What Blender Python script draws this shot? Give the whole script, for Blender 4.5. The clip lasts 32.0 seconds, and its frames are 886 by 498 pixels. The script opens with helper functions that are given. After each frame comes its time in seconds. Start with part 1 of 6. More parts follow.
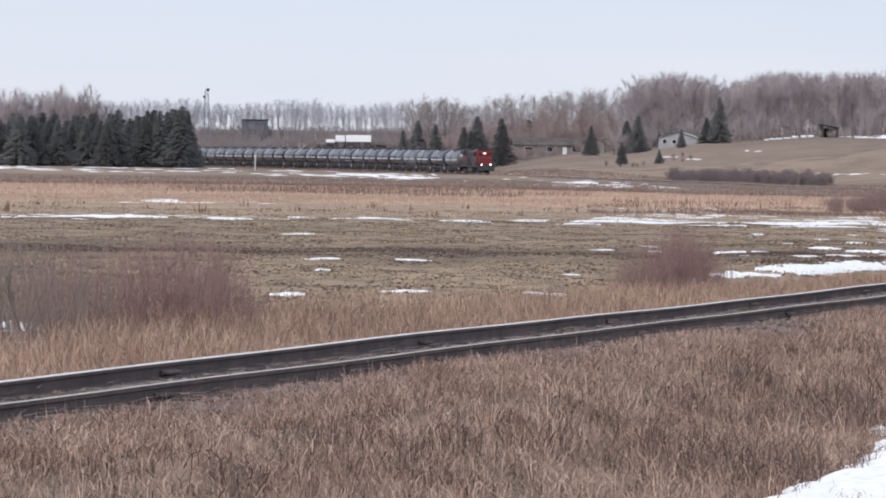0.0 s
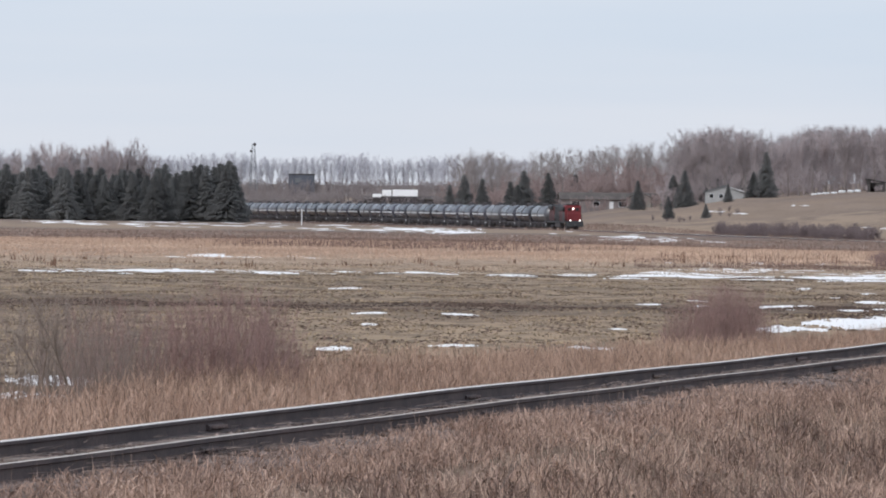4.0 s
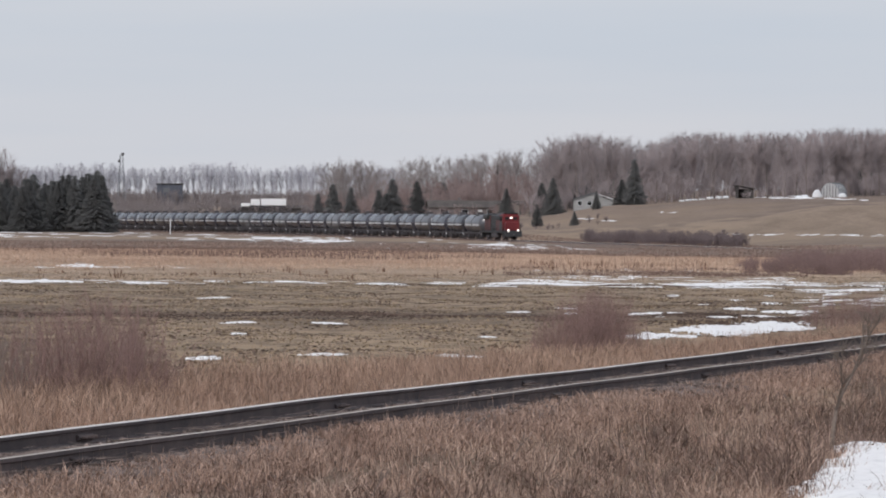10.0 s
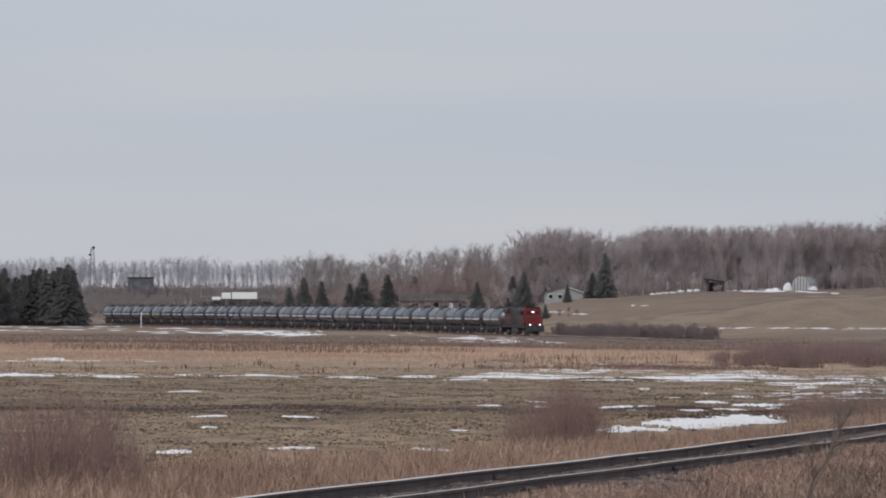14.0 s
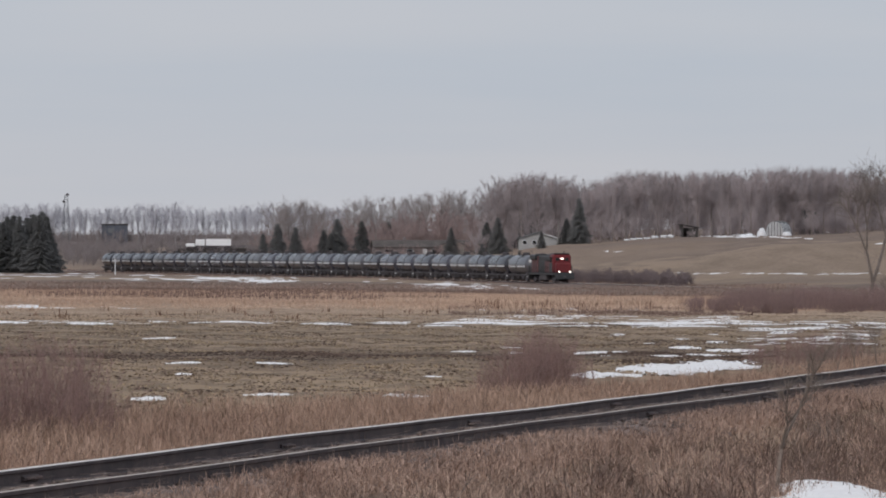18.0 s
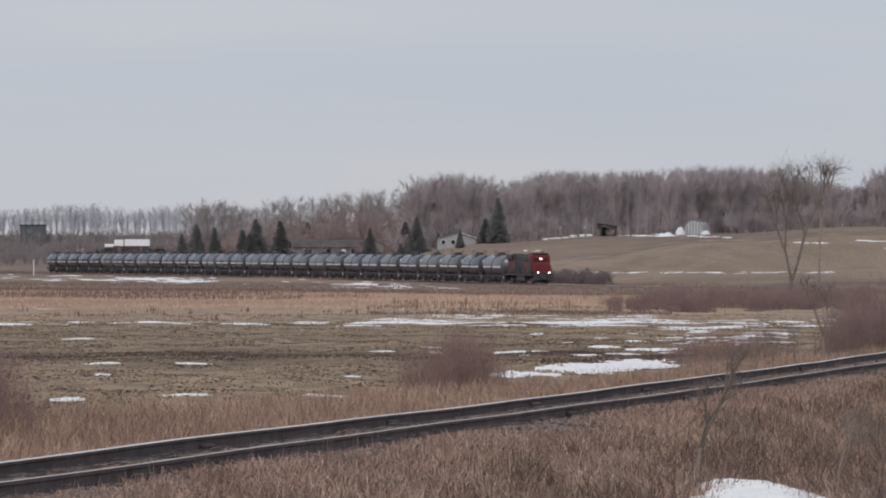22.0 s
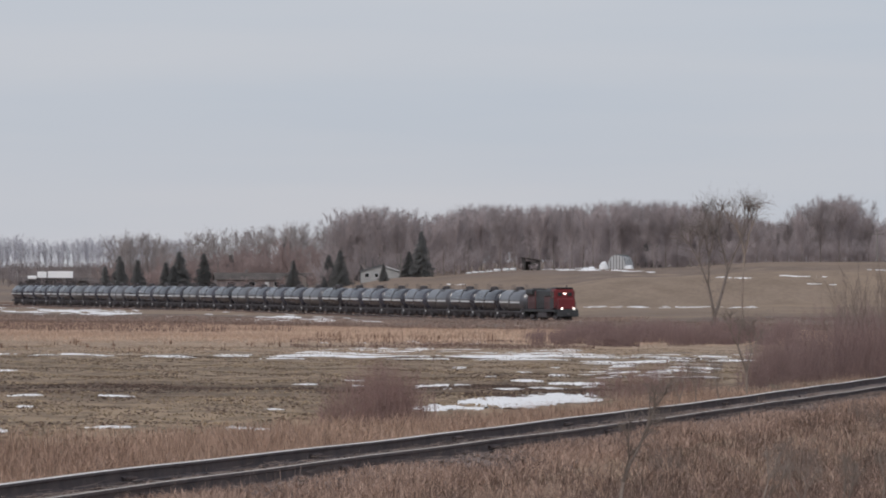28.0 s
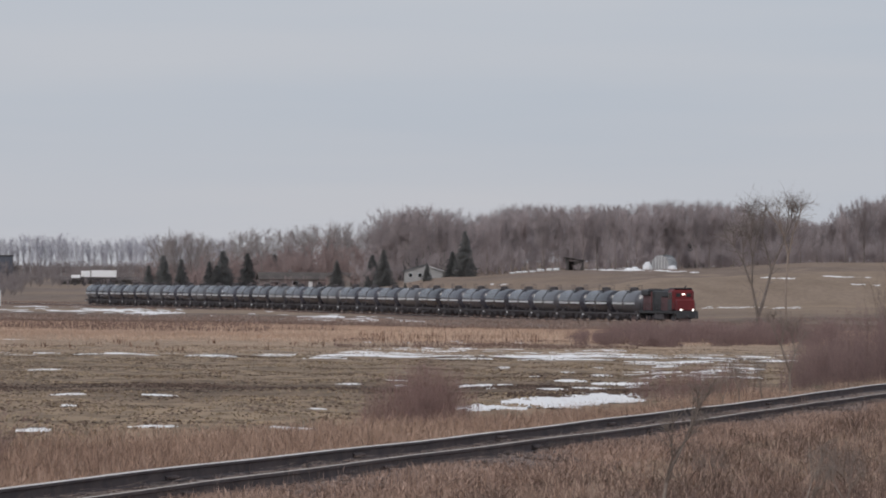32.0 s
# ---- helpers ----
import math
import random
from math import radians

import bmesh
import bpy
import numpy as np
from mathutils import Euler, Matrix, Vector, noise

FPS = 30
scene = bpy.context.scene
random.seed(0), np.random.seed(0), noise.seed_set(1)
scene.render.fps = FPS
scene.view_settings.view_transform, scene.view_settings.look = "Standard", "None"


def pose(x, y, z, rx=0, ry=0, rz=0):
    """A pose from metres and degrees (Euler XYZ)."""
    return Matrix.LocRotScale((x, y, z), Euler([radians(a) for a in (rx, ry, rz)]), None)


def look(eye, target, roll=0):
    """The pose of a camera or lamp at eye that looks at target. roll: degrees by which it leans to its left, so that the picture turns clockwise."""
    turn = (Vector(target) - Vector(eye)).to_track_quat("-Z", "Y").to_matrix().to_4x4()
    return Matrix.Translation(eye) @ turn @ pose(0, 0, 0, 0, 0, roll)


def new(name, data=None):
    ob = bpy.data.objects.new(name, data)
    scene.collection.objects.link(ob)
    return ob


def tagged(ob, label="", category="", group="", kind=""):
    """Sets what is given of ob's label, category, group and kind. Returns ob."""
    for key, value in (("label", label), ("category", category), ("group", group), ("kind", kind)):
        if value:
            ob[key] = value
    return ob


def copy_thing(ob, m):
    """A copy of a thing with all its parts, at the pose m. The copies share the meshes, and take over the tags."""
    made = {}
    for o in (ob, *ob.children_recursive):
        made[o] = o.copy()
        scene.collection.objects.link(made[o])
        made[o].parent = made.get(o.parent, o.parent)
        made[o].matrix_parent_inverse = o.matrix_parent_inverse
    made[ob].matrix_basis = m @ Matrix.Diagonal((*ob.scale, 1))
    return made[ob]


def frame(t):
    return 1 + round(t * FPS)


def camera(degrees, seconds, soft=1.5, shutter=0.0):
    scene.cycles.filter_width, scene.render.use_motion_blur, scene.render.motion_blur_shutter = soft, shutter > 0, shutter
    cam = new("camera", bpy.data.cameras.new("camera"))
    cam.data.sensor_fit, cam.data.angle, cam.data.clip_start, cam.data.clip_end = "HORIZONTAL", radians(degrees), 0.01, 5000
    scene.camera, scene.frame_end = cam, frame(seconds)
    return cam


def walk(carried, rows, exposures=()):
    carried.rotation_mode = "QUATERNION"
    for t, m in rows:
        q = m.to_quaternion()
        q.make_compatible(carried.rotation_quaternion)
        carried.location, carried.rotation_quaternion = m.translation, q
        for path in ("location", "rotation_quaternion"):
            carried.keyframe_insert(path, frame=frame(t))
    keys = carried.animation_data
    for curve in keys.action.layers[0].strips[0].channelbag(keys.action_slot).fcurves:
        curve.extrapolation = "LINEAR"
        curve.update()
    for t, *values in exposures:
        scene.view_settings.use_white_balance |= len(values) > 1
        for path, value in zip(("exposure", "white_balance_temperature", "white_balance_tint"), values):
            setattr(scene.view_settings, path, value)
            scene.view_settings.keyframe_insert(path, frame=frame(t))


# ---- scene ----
# Bearings b are counted in 1/11500 rad, with b = 784 straight ahead (+y); drops y below 436 are below eye level.
UNIT, EYE = 11500.0, 2.3
cam = camera(2 * math.degrees(math.atan(784 / UNIT)), 32.0, soft=1.9)
# seconds, turn to the left, tilt up, lean (degrees) of the hand-held camera
TURNS = [
    (0, 0.790, -0.732, 0.63), (0.5, 0.932, -0.818, 0.67), (1, 1.018, -0.928, 0.55),
    (1.5, 1.112, -0.527, 0.67), (2, 1.197, -0.452, 0.94), (2.5, 1.296, -0.529, 0.66),
    (4.5, 1.121, -0.205, 0.61), (5, 0.400, -0.213, 0.44), (5.5, -0.229, 0.080, 0.37),
    (6, -0.030, -0.058, 0.17), (6.5, 0.079, -0.057, -0.01), (7, 0.104, -0.003, 0.14),
    (7.5, 0.077, -0.064, -0.03), (8, 0.021, -0.033, 0.16), (8.5, -0.002, -0.015, 0.04),
    (9, -0.001, -0.023, 0.06), (9.5, 0.044, -0.102, 0.14), (10, 0.051, -0.172, 0.29),
    (10.5, -0.054, -0.253, 0.36), (11, -0.063, -0.360, 0.30), (11.5, -0.103, -0.395, 0.38),
    (12, -0.119, -0.386, 0.31), (12.5, -0.160, -0.280, 0.21), (13, -0.115, -0.120, 0.07),
    (13.5, -0.271, -0.040, 0.36), (14, -0.202, 0.653, 0.25), (14.5, -0.051, 0.455, 0.03),
    (16.5, -0.143, 0.138, 0.20), (17, -0.213, 0.181, 0.17), (17.5, -0.366, 0.175, 0.13),
    (18, -0.433, 0.179, 0.12), (18.5, -0.564, 0.126, 0.01), (19, -0.751, 0.078, 0.05),
    (19.5, -0.878, 0.087, -0.06), (20, -1.154, 0.136, 0.10), (20.5, -1.199, 0.191, 0.21),
    (21, -1.165, 0.173, 0.07), (21.5, -1.040, 0.202, 0.30), (22, -1.149, 0.177, -0.03),
    (22.5, -1.395, 0.119, 0.03), (23, -1.491, 0.047, -0.07), (23.5, -1.533, 0.016, -0.06),
    (24, -1.575, -0.030, -0.20), (24.5, -1.565, 0.092, 0.11), (26.5, -1.646, 0.399, 0.13),
    (27, -1.715, 0.419, 0.29), (27.5, -1.773, 0.462, 0.32), (28, -1.823, 0.473, 0.22),
    (28.5, -1.785, 0.447, 0.06), (29, -1.171, 0.482, 0.10), (29.5, -1.437, 0.454, 0.07),
    (30, -1.353, 0.373, 0.44), (30.5, -1.470, 0.412, 0.28), (31, -1.281, 0.284, 0.23),
    (31.5, -1.457, 0.325, 0.21), (32, -1.439, 0.470, 0.33),
]
ROWS = [(t, pose(0, 0, EYE) @ pose(0, 0, 0, 0, 0, yaw) @ pose(0, 0, 0, 90 + tilt) @ pose(0, 0, 0, 0, 0, lean))
        for t, yaw, tilt, lean in TURNS]
EXPOSURES = [(0, 0.47, 6200, 14), (1, 0.37, 6180, 13), (2, 0.42, 6160, 12), (2.5, 0.40, 6150, 12), (4.8, 0.30, 6300, 13), (6.0, 0.14, 6450, 14), (9, 0.12, 6450, 14), (12, 0.19, 6450, 14), (13, 0.21, 6450, 14), (14, -0.1, 6450, 14),
             (17, -0.13, 6450, 14), (20, -0.06, 6450, 14), (23, -0.05, 6450, 14), (24, 0.07, 6450, 14), (26.5, -0.06, 6450, 14), (28, -0.05, 6450, 14), (29, -0.08, 6450, 14), (30, -0.15, 6450, 14), (32, -0.13, 6450, 14)]
walk(cam, ROWS, EXPOSURES)

# ---- world and light: a high, even cloud cover ----
world = bpy.data.worlds.new("overcast_sky")
scene.world = world
world.use_nodes = True
wn, wl = world.node_tree.nodes, world.node_tree.links
wn.clear()
w_out = wn.new("ShaderNodeOutputWorld")
w_bg = wn.new("ShaderNodeBackground")
w_sky = wn.new("ShaderNodeTexSky")
w_sky.sky_type, w_sky.sun_disc = "NISHITA", False
w_sky.sun_elevation, w_sky.sun_rotation = radians(32), radians(200)
w_geo = wn.new("ShaderNodeTexCoord")
w_map = wn.new("ShaderNodeMapping")
w_map.inputs["Scale"].default_value = (5.0, 5.0, 55.0)
w_noise = wn.new("ShaderNodeTexNoise")
w_noise.inputs["Scale"].default_value, w_noise.inputs["Detail"].default_value = 1.3, 4.0
w_ramp = wn.new("ShaderNodeValToRGB")
w_ramp.color_ramp.elements[0].position, w_ramp.color_ramp.elements[0].color = 0.3, (5.4, 6.08, 6.75, 1)
w_ramp.color_ramp.elements[1].position, w_ramp.color_ramp.elements[1].color = 0.7, (6.05, 6.46, 6.88, 1)
w_mix = wn.new("ShaderNodeMixRGB")
w_mix.inputs[0].default_value = 0.93
wl.new(w_geo.outputs["Generated"], w_map.inputs["Vector"])
wl.new(w_map.outputs["Vector"], w_noise.inputs["Vector"])
wl.new(w_noise.outputs["Fac"], w_ramp.inputs["Fac"])
wl.new(w_sky.outputs["Color"], w_mix.inputs[1])
wl.new(w_ramp.outputs["Color"], w_mix.inputs[2])
# the cover is warmer low over the land and cooler higher up
w_sep = wn.new("ShaderNodeSeparateXYZ")
wl.new(w_geo.outputs["Generated"], w_sep.inputs["Vector"])
w_low = wn.new("ShaderNodeValToRGB")
w_low.color_ramp.elements[0].position, w_low.color_ramp.elements[0].color = 0.0, (1.0, 0.965, 0.945, 1)
w_low.color_ramp.elements[1].position, w_low.color_ramp.elements[1].color = 0.05, (0.945, 0.955, 0.97, 1)
wl.new(w_sep.outputs["Z"], w_low.inputs["Fac"])
w_tone = wn.new("ShaderNodeMixRGB")
w_tone.blend_type = "MULTIPLY"
w_tone.inputs[0].default_value = 1.0
wl.new(w_mix.outputs["Color"], w_tone.inputs[1])
wl.new(w_low.outputs["Color"], w_tone.inputs[2])
wl.new(w_tone.outputs["Color"], w_bg.inputs["Color"])
w_bg.inputs["Strength"].default_value = 0.0955
wl.new(w_bg.outputs["Background"], w_out.inputs["Surface"])
sun_data = bpy.data.lights.new("sun", "SUN")
sun_data.energy, sun_data.angle, sun_data.color = 1.4, radians(25), (1.0, 0.96, 0.9)
sun = new("sun", sun_data)
sun.matrix_world = look((-60, -120, 110), (0, 0, 0))


# ---- materials ----
def material(name, c1, c2, rough=0.85, metal=0.0, scale=3.0, fine=40.0, bump=0.3, vary=0.0, island=False, stretch=(1, 1, 1),
             spec=0.3, c3=None):
    """Two-scale noise between c1 and c2, fine grain of c3, relief, and a shift of value from piece to piece."""
    m = bpy.data.materials.new(name)
    m.use_nodes = True
    n, l = m.node_tree.nodes, m.node_tree.links
    b = n["Principled BSDF"]
    co, mp = n.new("ShaderNodeTexCoord"), n.new("ShaderNodeMapping")
    mp.inputs["Scale"].default_value = stretch
    l.new(co.outputs["Object"], mp.inputs["Vector"])
    big, small = n.new("ShaderNodeTexNoise"), n.new("ShaderNodeTexNoise")
    for tex, s, det in ((big, scale, 5), (small, fine, 3)):
        tex.inputs["Scale"].default_value, tex.inputs["Detail"].default_value = s, det
        l.new(mp.outputs["Vector"], tex.inputs["Vector"])
    r = n.new("ShaderNodeValToRGB")
    r.color_ramp.elements[0].position, r.color_ramp.elements[0].color = 0.32, (*c1, 1)
    r.color_ramp.elements[1].position, r.color_ramp.elements[1].color = 0.68, (*c2, 1)
    l.new(big.outputs["Fac"], r.inputs["Fac"])
    mx = n.new("ShaderNodeMixRGB")
    mx.blend_type = "MIX"
    th = n.new("ShaderNodeMapRange")
    th.inputs[1].default_value, th.inputs[2].default_value, th.inputs[4].default_value = 0.48, 0.72, 0.55
    l.new(small.outputs["Fac"], th.inputs[0])
    l.new(th.outputs[0], mx.inputs[0])
    l.new(r.outputs["Color"], mx.inputs[1])
    mx.inputs[2].default_value = (*(c3 or [x * 0.7 for x in c1]), 1)
    last = mx.outputs["Color"]
    if vary:
        hs = n.new("ShaderNodeHueSaturation")
        rng = n.new("ShaderNodeMapRange")
        rng.inputs[3].default_value, rng.inputs[4].default_value = 1 - vary, 1 + vary
        if island:
            g = n.new("ShaderNodeNewGeometry")
            l.new(g.outputs["Random Per Island"], rng.inputs[0])
        else:
            g = n.new("ShaderNodeObjectInfo")
            l.new(g.outputs["Random"], rng.inputs[0])
        l.new(rng.outputs[0], hs.inputs["Value"])
        l.new(last, hs.inputs["Color"])
        last = hs.outputs["Color"]
    l.new(last, b.inputs["Base Color"])
    b.inputs["Roughness"].default_value, b.inputs["Metallic"].default_value = rough, metal
    b.inputs["Specular IOR Level"].default_value = spec
    if bump:
        bp = n.new("ShaderNodeBump")
        bp.inputs["Strength"].default_value, bp.inputs["Distance"].default_value = bump, 0.02
        l.new(small.outputs["Fac"], bp.inputs["Height"])
        l.new(bp.outputs["Normal"], b.inputs["Normal"])
    return m


def glow(name, colour, strength):
    m = bpy.data.materials.new(name)
    m.use_nodes = True
    b = m.node_tree.nodes["Principled BSDF"]
    b.inputs["Emission Color"].default_value = (*colour, 1)
    b.inputs["Emission Strength"].default_value = strength
    return m


M_GRASS = material("dry_grass", (0.290, 0.192, 0.150), (0.500, 0.350, 0.274), 0.9, scale=0.8, fine=4.0, bump=0, vary=0.55, island=True, c3=(0.150, 0.098, 0.080))
M_SHORT = material("short_pale_turf", (0.450, 0.346, 0.266), (0.570, 0.450, 0.356), 0.95, scale=0.05, fine=0.6, bump=0, vary=0.14, island=True, c3=(0.420, 0.315, 0.240))
M_BANK = material("bank_turf", (0.232, 0.166, 0.138), (0.345, 0.252, 0.208), 0.95, scale=0.03, fine=0.4, bump=0, vary=0.4, island=True)
M_STRAW = material("pale_straw", (0.400, 0.280, 0.215), (0.585, 0.440, 0.352), 0.9, scale=0.8, fine=4.0, bump=0, vary=0.5, island=True)
M_BROWN_WEED = material("brown_weed", (0.130, 0.087, 0.070), (0.235, 0.160, 0.132), 0.9, scale=0.8, fine=4.0, bump=0, vary=0.5, island=True)
M_GRASS_FAR = material("dry_grass_tan", (0.312, 0.208, 0.158), (0.450, 0.314, 0.238), 0.9, scale=0.2, fine=2.0, bump=0, vary=0.65, island=True, c3=(0.240, 0.147, 0.114))
M_REED = material("reed_straw", (0.500, 0.352, 0.264), (0.640, 0.472, 0.360), 0.9, scale=0.02, fine=0.3, bump=0, vary=0.25, island=True, c3=(0.343, 0.212, 0.151))
M_STUBBLE = material("stubble", (0.236, 0.178, 0.118), (0.440, 0.338, 0.226), 0.95, scale=0.12, fine=0.9, bump=0, vary=0.35, island=True, c3=(0.129, 0.092, 0.072))
M_RUST_WEED = material("red_weed", (0.165, 0.108, 0.090), (0.255, 0.172, 0.145), 0.9, scale=0.1, fine=1.0, bump=0, vary=0.35, island=True)
M_DOCK = material("dock_weed", (0.15, 0.085, 0.06), (0.23, 0.14, 0.10), 0.9, scale=0.4, fine=4.0, bump=0, vary=0.3, island=True)
M_TWIG_ROSE = material("pale_willow_twig", (0.232, 0.154, 0.142), (0.322, 0.222, 0.205), 0.8, scale=0.1, fine=3.0, bump=0, vary=0.35, island=True)
M_TWIG_GREY = material("grey_twig", (0.195, 0.15, 0.128), (0.28, 0.222, 0.192), 0.85, scale=0.5, fine=6.0, bump=0, vary=0.3, island=True)
# distance haze is mixed into this crown colour as a paler grey
M_CROWN_GREY_HAZED = material("hazed_grey_twig_crown", (0.31, 0.27, 0.262), (0.40, 0.355, 0.342), 0.9, scale=0.15, fine=1.5, bump=0, vary=0.15)
M_DEBRIS = material("grey_straw_litter", (0.248, 0.181, 0.148), (0.435, 0.325, 0.269), 0.9, scale=0.8, fine=4.0, bump=0, vary=0.5, island=True)
M_SAPLING = material("sapling_bark", (0.200, 0.158, 0.132), (0.285, 0.232, 0.196), 0.9, scale=3.0, fine=30.0, bump=0.2, vary=0.2)
M_SHEET = material("white_plastic_sheet", (0.42, 0.42, 0.425), (0.56, 0.56, 0.56), 0.5, scale=0.8, fine=5.0, bump=0.2)
M_TWIG_MID = material("red_willow_twig", (0.225, 0.140, 0.124), (0.315, 0.205, 0.182), 0.8, scale=0.5, fine=6.0, bump=0, vary=0.35, island=True)
M_THICKET = material("dark_thicket_twig", (0.155, 0.120, 0.122), (0.218, 0.172, 0.170), 0.9, scale=0.15, fine=1.5, bump=0, vary=0.2)
M_BARK_DARK = material("dark_bark", (0.16, 0.135, 0.12), (0.25, 0.21, 0.19), 0.9, scale=1.2, fine=9.0, bump=0.5)
M_BARK = material("bark", (0.205, 0.176, 0.164), (0.310, 0.266, 0.246), 0.9, scale=1.2, fine=9.0, bump=0.5, vary=0.2)
# pale poplar bark, made paler still to paint in the distance haze
M_BARK_PALE_HAZED = material("hazed_poplar_bark", (0.411, 0.401, 0.411), (0.528, 0.506, 0.506), 0.9, scale=0.6, fine=5.0, bump=0.5, vary=0.15)
M_CROWN = material("twig_crown", (0.318, 0.270, 0.270), (0.425, 0.364, 0.362), 0.9, scale=0.15, fine=1.5, bump=0, vary=0.2)
# bluish pale twigs: the air's haze is put into the base colour
M_CROWN_PALE_HAZED = material("hazed_poplar_crown", (0.445, 0.438, 0.482), (0.550, 0.536, 0.576), 0.9, scale=0.15, fine=1.5, bump=0, vary=0.14)
# thicket colour lightened to grey, painting haze over the far hedge
M_HEDGE_HAZED = material("hazed_hedge_twig", (0.265, 0.225, 0.222), (0.345, 0.298, 0.292), 0.9, scale=0.15, fine=1.5, bump=0, vary=0.2)
M_CROWN_RED = material("dogwood_crown", (0.272, 0.205, 0.194), (0.345, 0.260, 0.246), 0.9, scale=0.15, fine=1.5, bump=0, vary=0.25)
# needles greyed and lightened beyond their own green by painted haze
M_SPRUCE_HAZED = material("hazed_spruce_needles", (0.136, 0.137, 0.137), (0.186, 0.188, 0.184), 0.9, scale=0.5, fine=3.0, bump=0, vary=0.25)
M_SNOW = material("old_snow", (0.880, 0.858, 0.848), (0.950, 0.932, 0.922), 0.75, scale=1.3, fine=9.0, bump=0.8, c3=(0.680, 0.662, 0.664))
M_RAIL = material("rusty_rail", (0.088, 0.072, 0.073), (0.148, 0.113, 0.108), 0.8, metal=0.0, scale=2.0, fine=30.0, bump=0.3, spec=0.2)
# worn rail heads: the steel's sky sheen is painted as a pale matt colour
M_RAILTOP_SHEEN = material("worn_rail_head_sheen", (0.739, 0.683, 0.638), (0.896, 0.840, 0.784), 0.5, metal=0.0, scale=1.0, fine=20.0, bump=0.05)
M_RAILTOP_DULL_SHEEN = material("dull_rail_head_sheen", (0.420, 0.360, 0.320), (0.560, 0.490, 0.440), 0.6, metal=0.0, scale=1.0, fine=20.0, bump=0.1)
M_CLOD = material("wet_soil", (0.100, 0.073, 0.061), (0.186, 0.134, 0.109), 0.95, scale=0.3, fine=2.0, bump=0, vary=0.4, island=True)
M_TIE = material("weathered_tie", (0.150, 0.122, 0.108), (0.320, 0.268, 0.238), 0.95, scale=2.0, fine=20.0, bump=0.8, vary=0.35, stretch=(1, 6, 1))
M_BALLAST = material("cinder_ballast", (0.135, 0.102, 0.090), (0.275, 0.208, 0.180), 0.95, scale=1.2, fine=14.0, bump=1.0)
M_STONE = material("ballast_stone", (0.095, 0.074, 0.068), (0.280, 0.218, 0.192), 0.95, scale=3.0, fine=20.0, bump=0, vary=0.5, island=True)
M_TANK = material("black_tank_paint", (0.031, 0.031, 0.042), (0.057, 0.056, 0.071), 0.25, scale=0.35, fine=2.5, bump=0.05, vary=0.35, spec=0.75, c3=(0.088, 0.084, 0.100))
M_TANK_GREY = material("grey_tank_paint", (0.062, 0.061, 0.070), (0.094, 0.092, 0.102), 0.28, scale=0.35, fine=2.5, bump=0.05, vary=0.2, spec=1.0)
M_FRAME = material("grimy_steel", (0.068, 0.062, 0.066), (0.112, 0.101, 0.104), 0.8, metal=0.0, scale=1.0, fine=8.0, bump=0.3, spec=0.3)
M_WHITE = material("white_marking", (0.72, 0.73, 0.75), (0.82, 0.82, 0.82), 0.5, scale=1.0, fine=10.0, bump=0)
M_RED = material("red_engine_paint", (0.136, 0.021, 0.025), (0.176, 0.028, 0.030), 0.55, scale=0.5, fine=6.0, bump=0.05, spec=0.3)
M_RED_DIRTY = material("dusty_red_paint", (0.108, 0.048, 0.050), (0.156, 0.072, 0.072), 0.6, scale=0.5, fine=6.0, bump=0.05)
M_BLACK = material("black_engine_paint", (0.024, 0.024, 0.026), (0.042, 0.041, 0.042), 0.5, scale=0.6, fine=5.0, bump=0.05)
M_GREY = material("grey_engine_paint", (0.036, 0.039, 0.039), (0.056, 0.058, 0.058), 0.55, scale=0.6, fine=5.0, bump=0.05)
M_GLASS = material("dark_glass", (0.015, 0.017, 0.02), (0.02, 0.022, 0.026), 0.08, scale=1, fine=5, bump=0, spec=0.8)
M_LAMP = glow("headlight_glow", (1.0, 0.93, 0.82), 4.0)
M_SIDING = material("white_siding", (0.344, 0.344, 0.344), (0.426, 0.426, 0.418), 0.7, scale=0.5, fine=6, bump=0.2, stretch=(1, 1, 5))
M_BRICK = material("brown_brick_wall", (0.176, 0.154, 0.150), (0.257, 0.224, 0.217), 0.85, scale=0.8, fine=8, bump=0.3)
M_TAN = material("tan_stucco", (0.25, 0.225, 0.205), (0.33, 0.30, 0.275), 0.85, scale=0.8, fine=8, bump=0.2)
M_ROOF = material("brown_shingles", (0.08, 0.07, 0.065), (0.14, 0.12, 0.11), 0.9, scale=0.5, fine=6, bump=0.4)
M_BARN = material("dark_barn_boards", (0.055, 0.05, 0.048), (0.10, 0.09, 0.085), 0.9, scale=0.5, fine=4, bump=0.4, stretch=(4, 4, 1))
M_SLATE = material("slate_blue_cladding", (0.096, 0.104, 0.130), (0.132, 0.139, 0.167), 0.6, scale=0.3, fine=3, bump=0.2)
M_TARP = material("white_sheeting", (0.72, 0.73, 0.75), (0.82, 0.82, 0.83), 0.5, scale=0.6, fine=4, bump=0.3)
M_TRAILER = material("white_trailer_panels", (0.86, 0.87, 0.88), (0.92, 0.92, 0.92), 0.4, scale=0.4, fine=4, bump=0.05, c3=(0.8, 0.8, 0.8))
M_POLE = material("weathered_pole", (0.2, 0.185, 0.17), (0.3, 0.28, 0.26), 0.9, scale=1, fine=8, bump=0.3)
M_STEEL = material("galvanised_steel", (0.16, 0.17, 0.18), (0.24, 0.25, 0.26), 0.5, metal=0.4, scale=1, fine=8, bump=0.1)


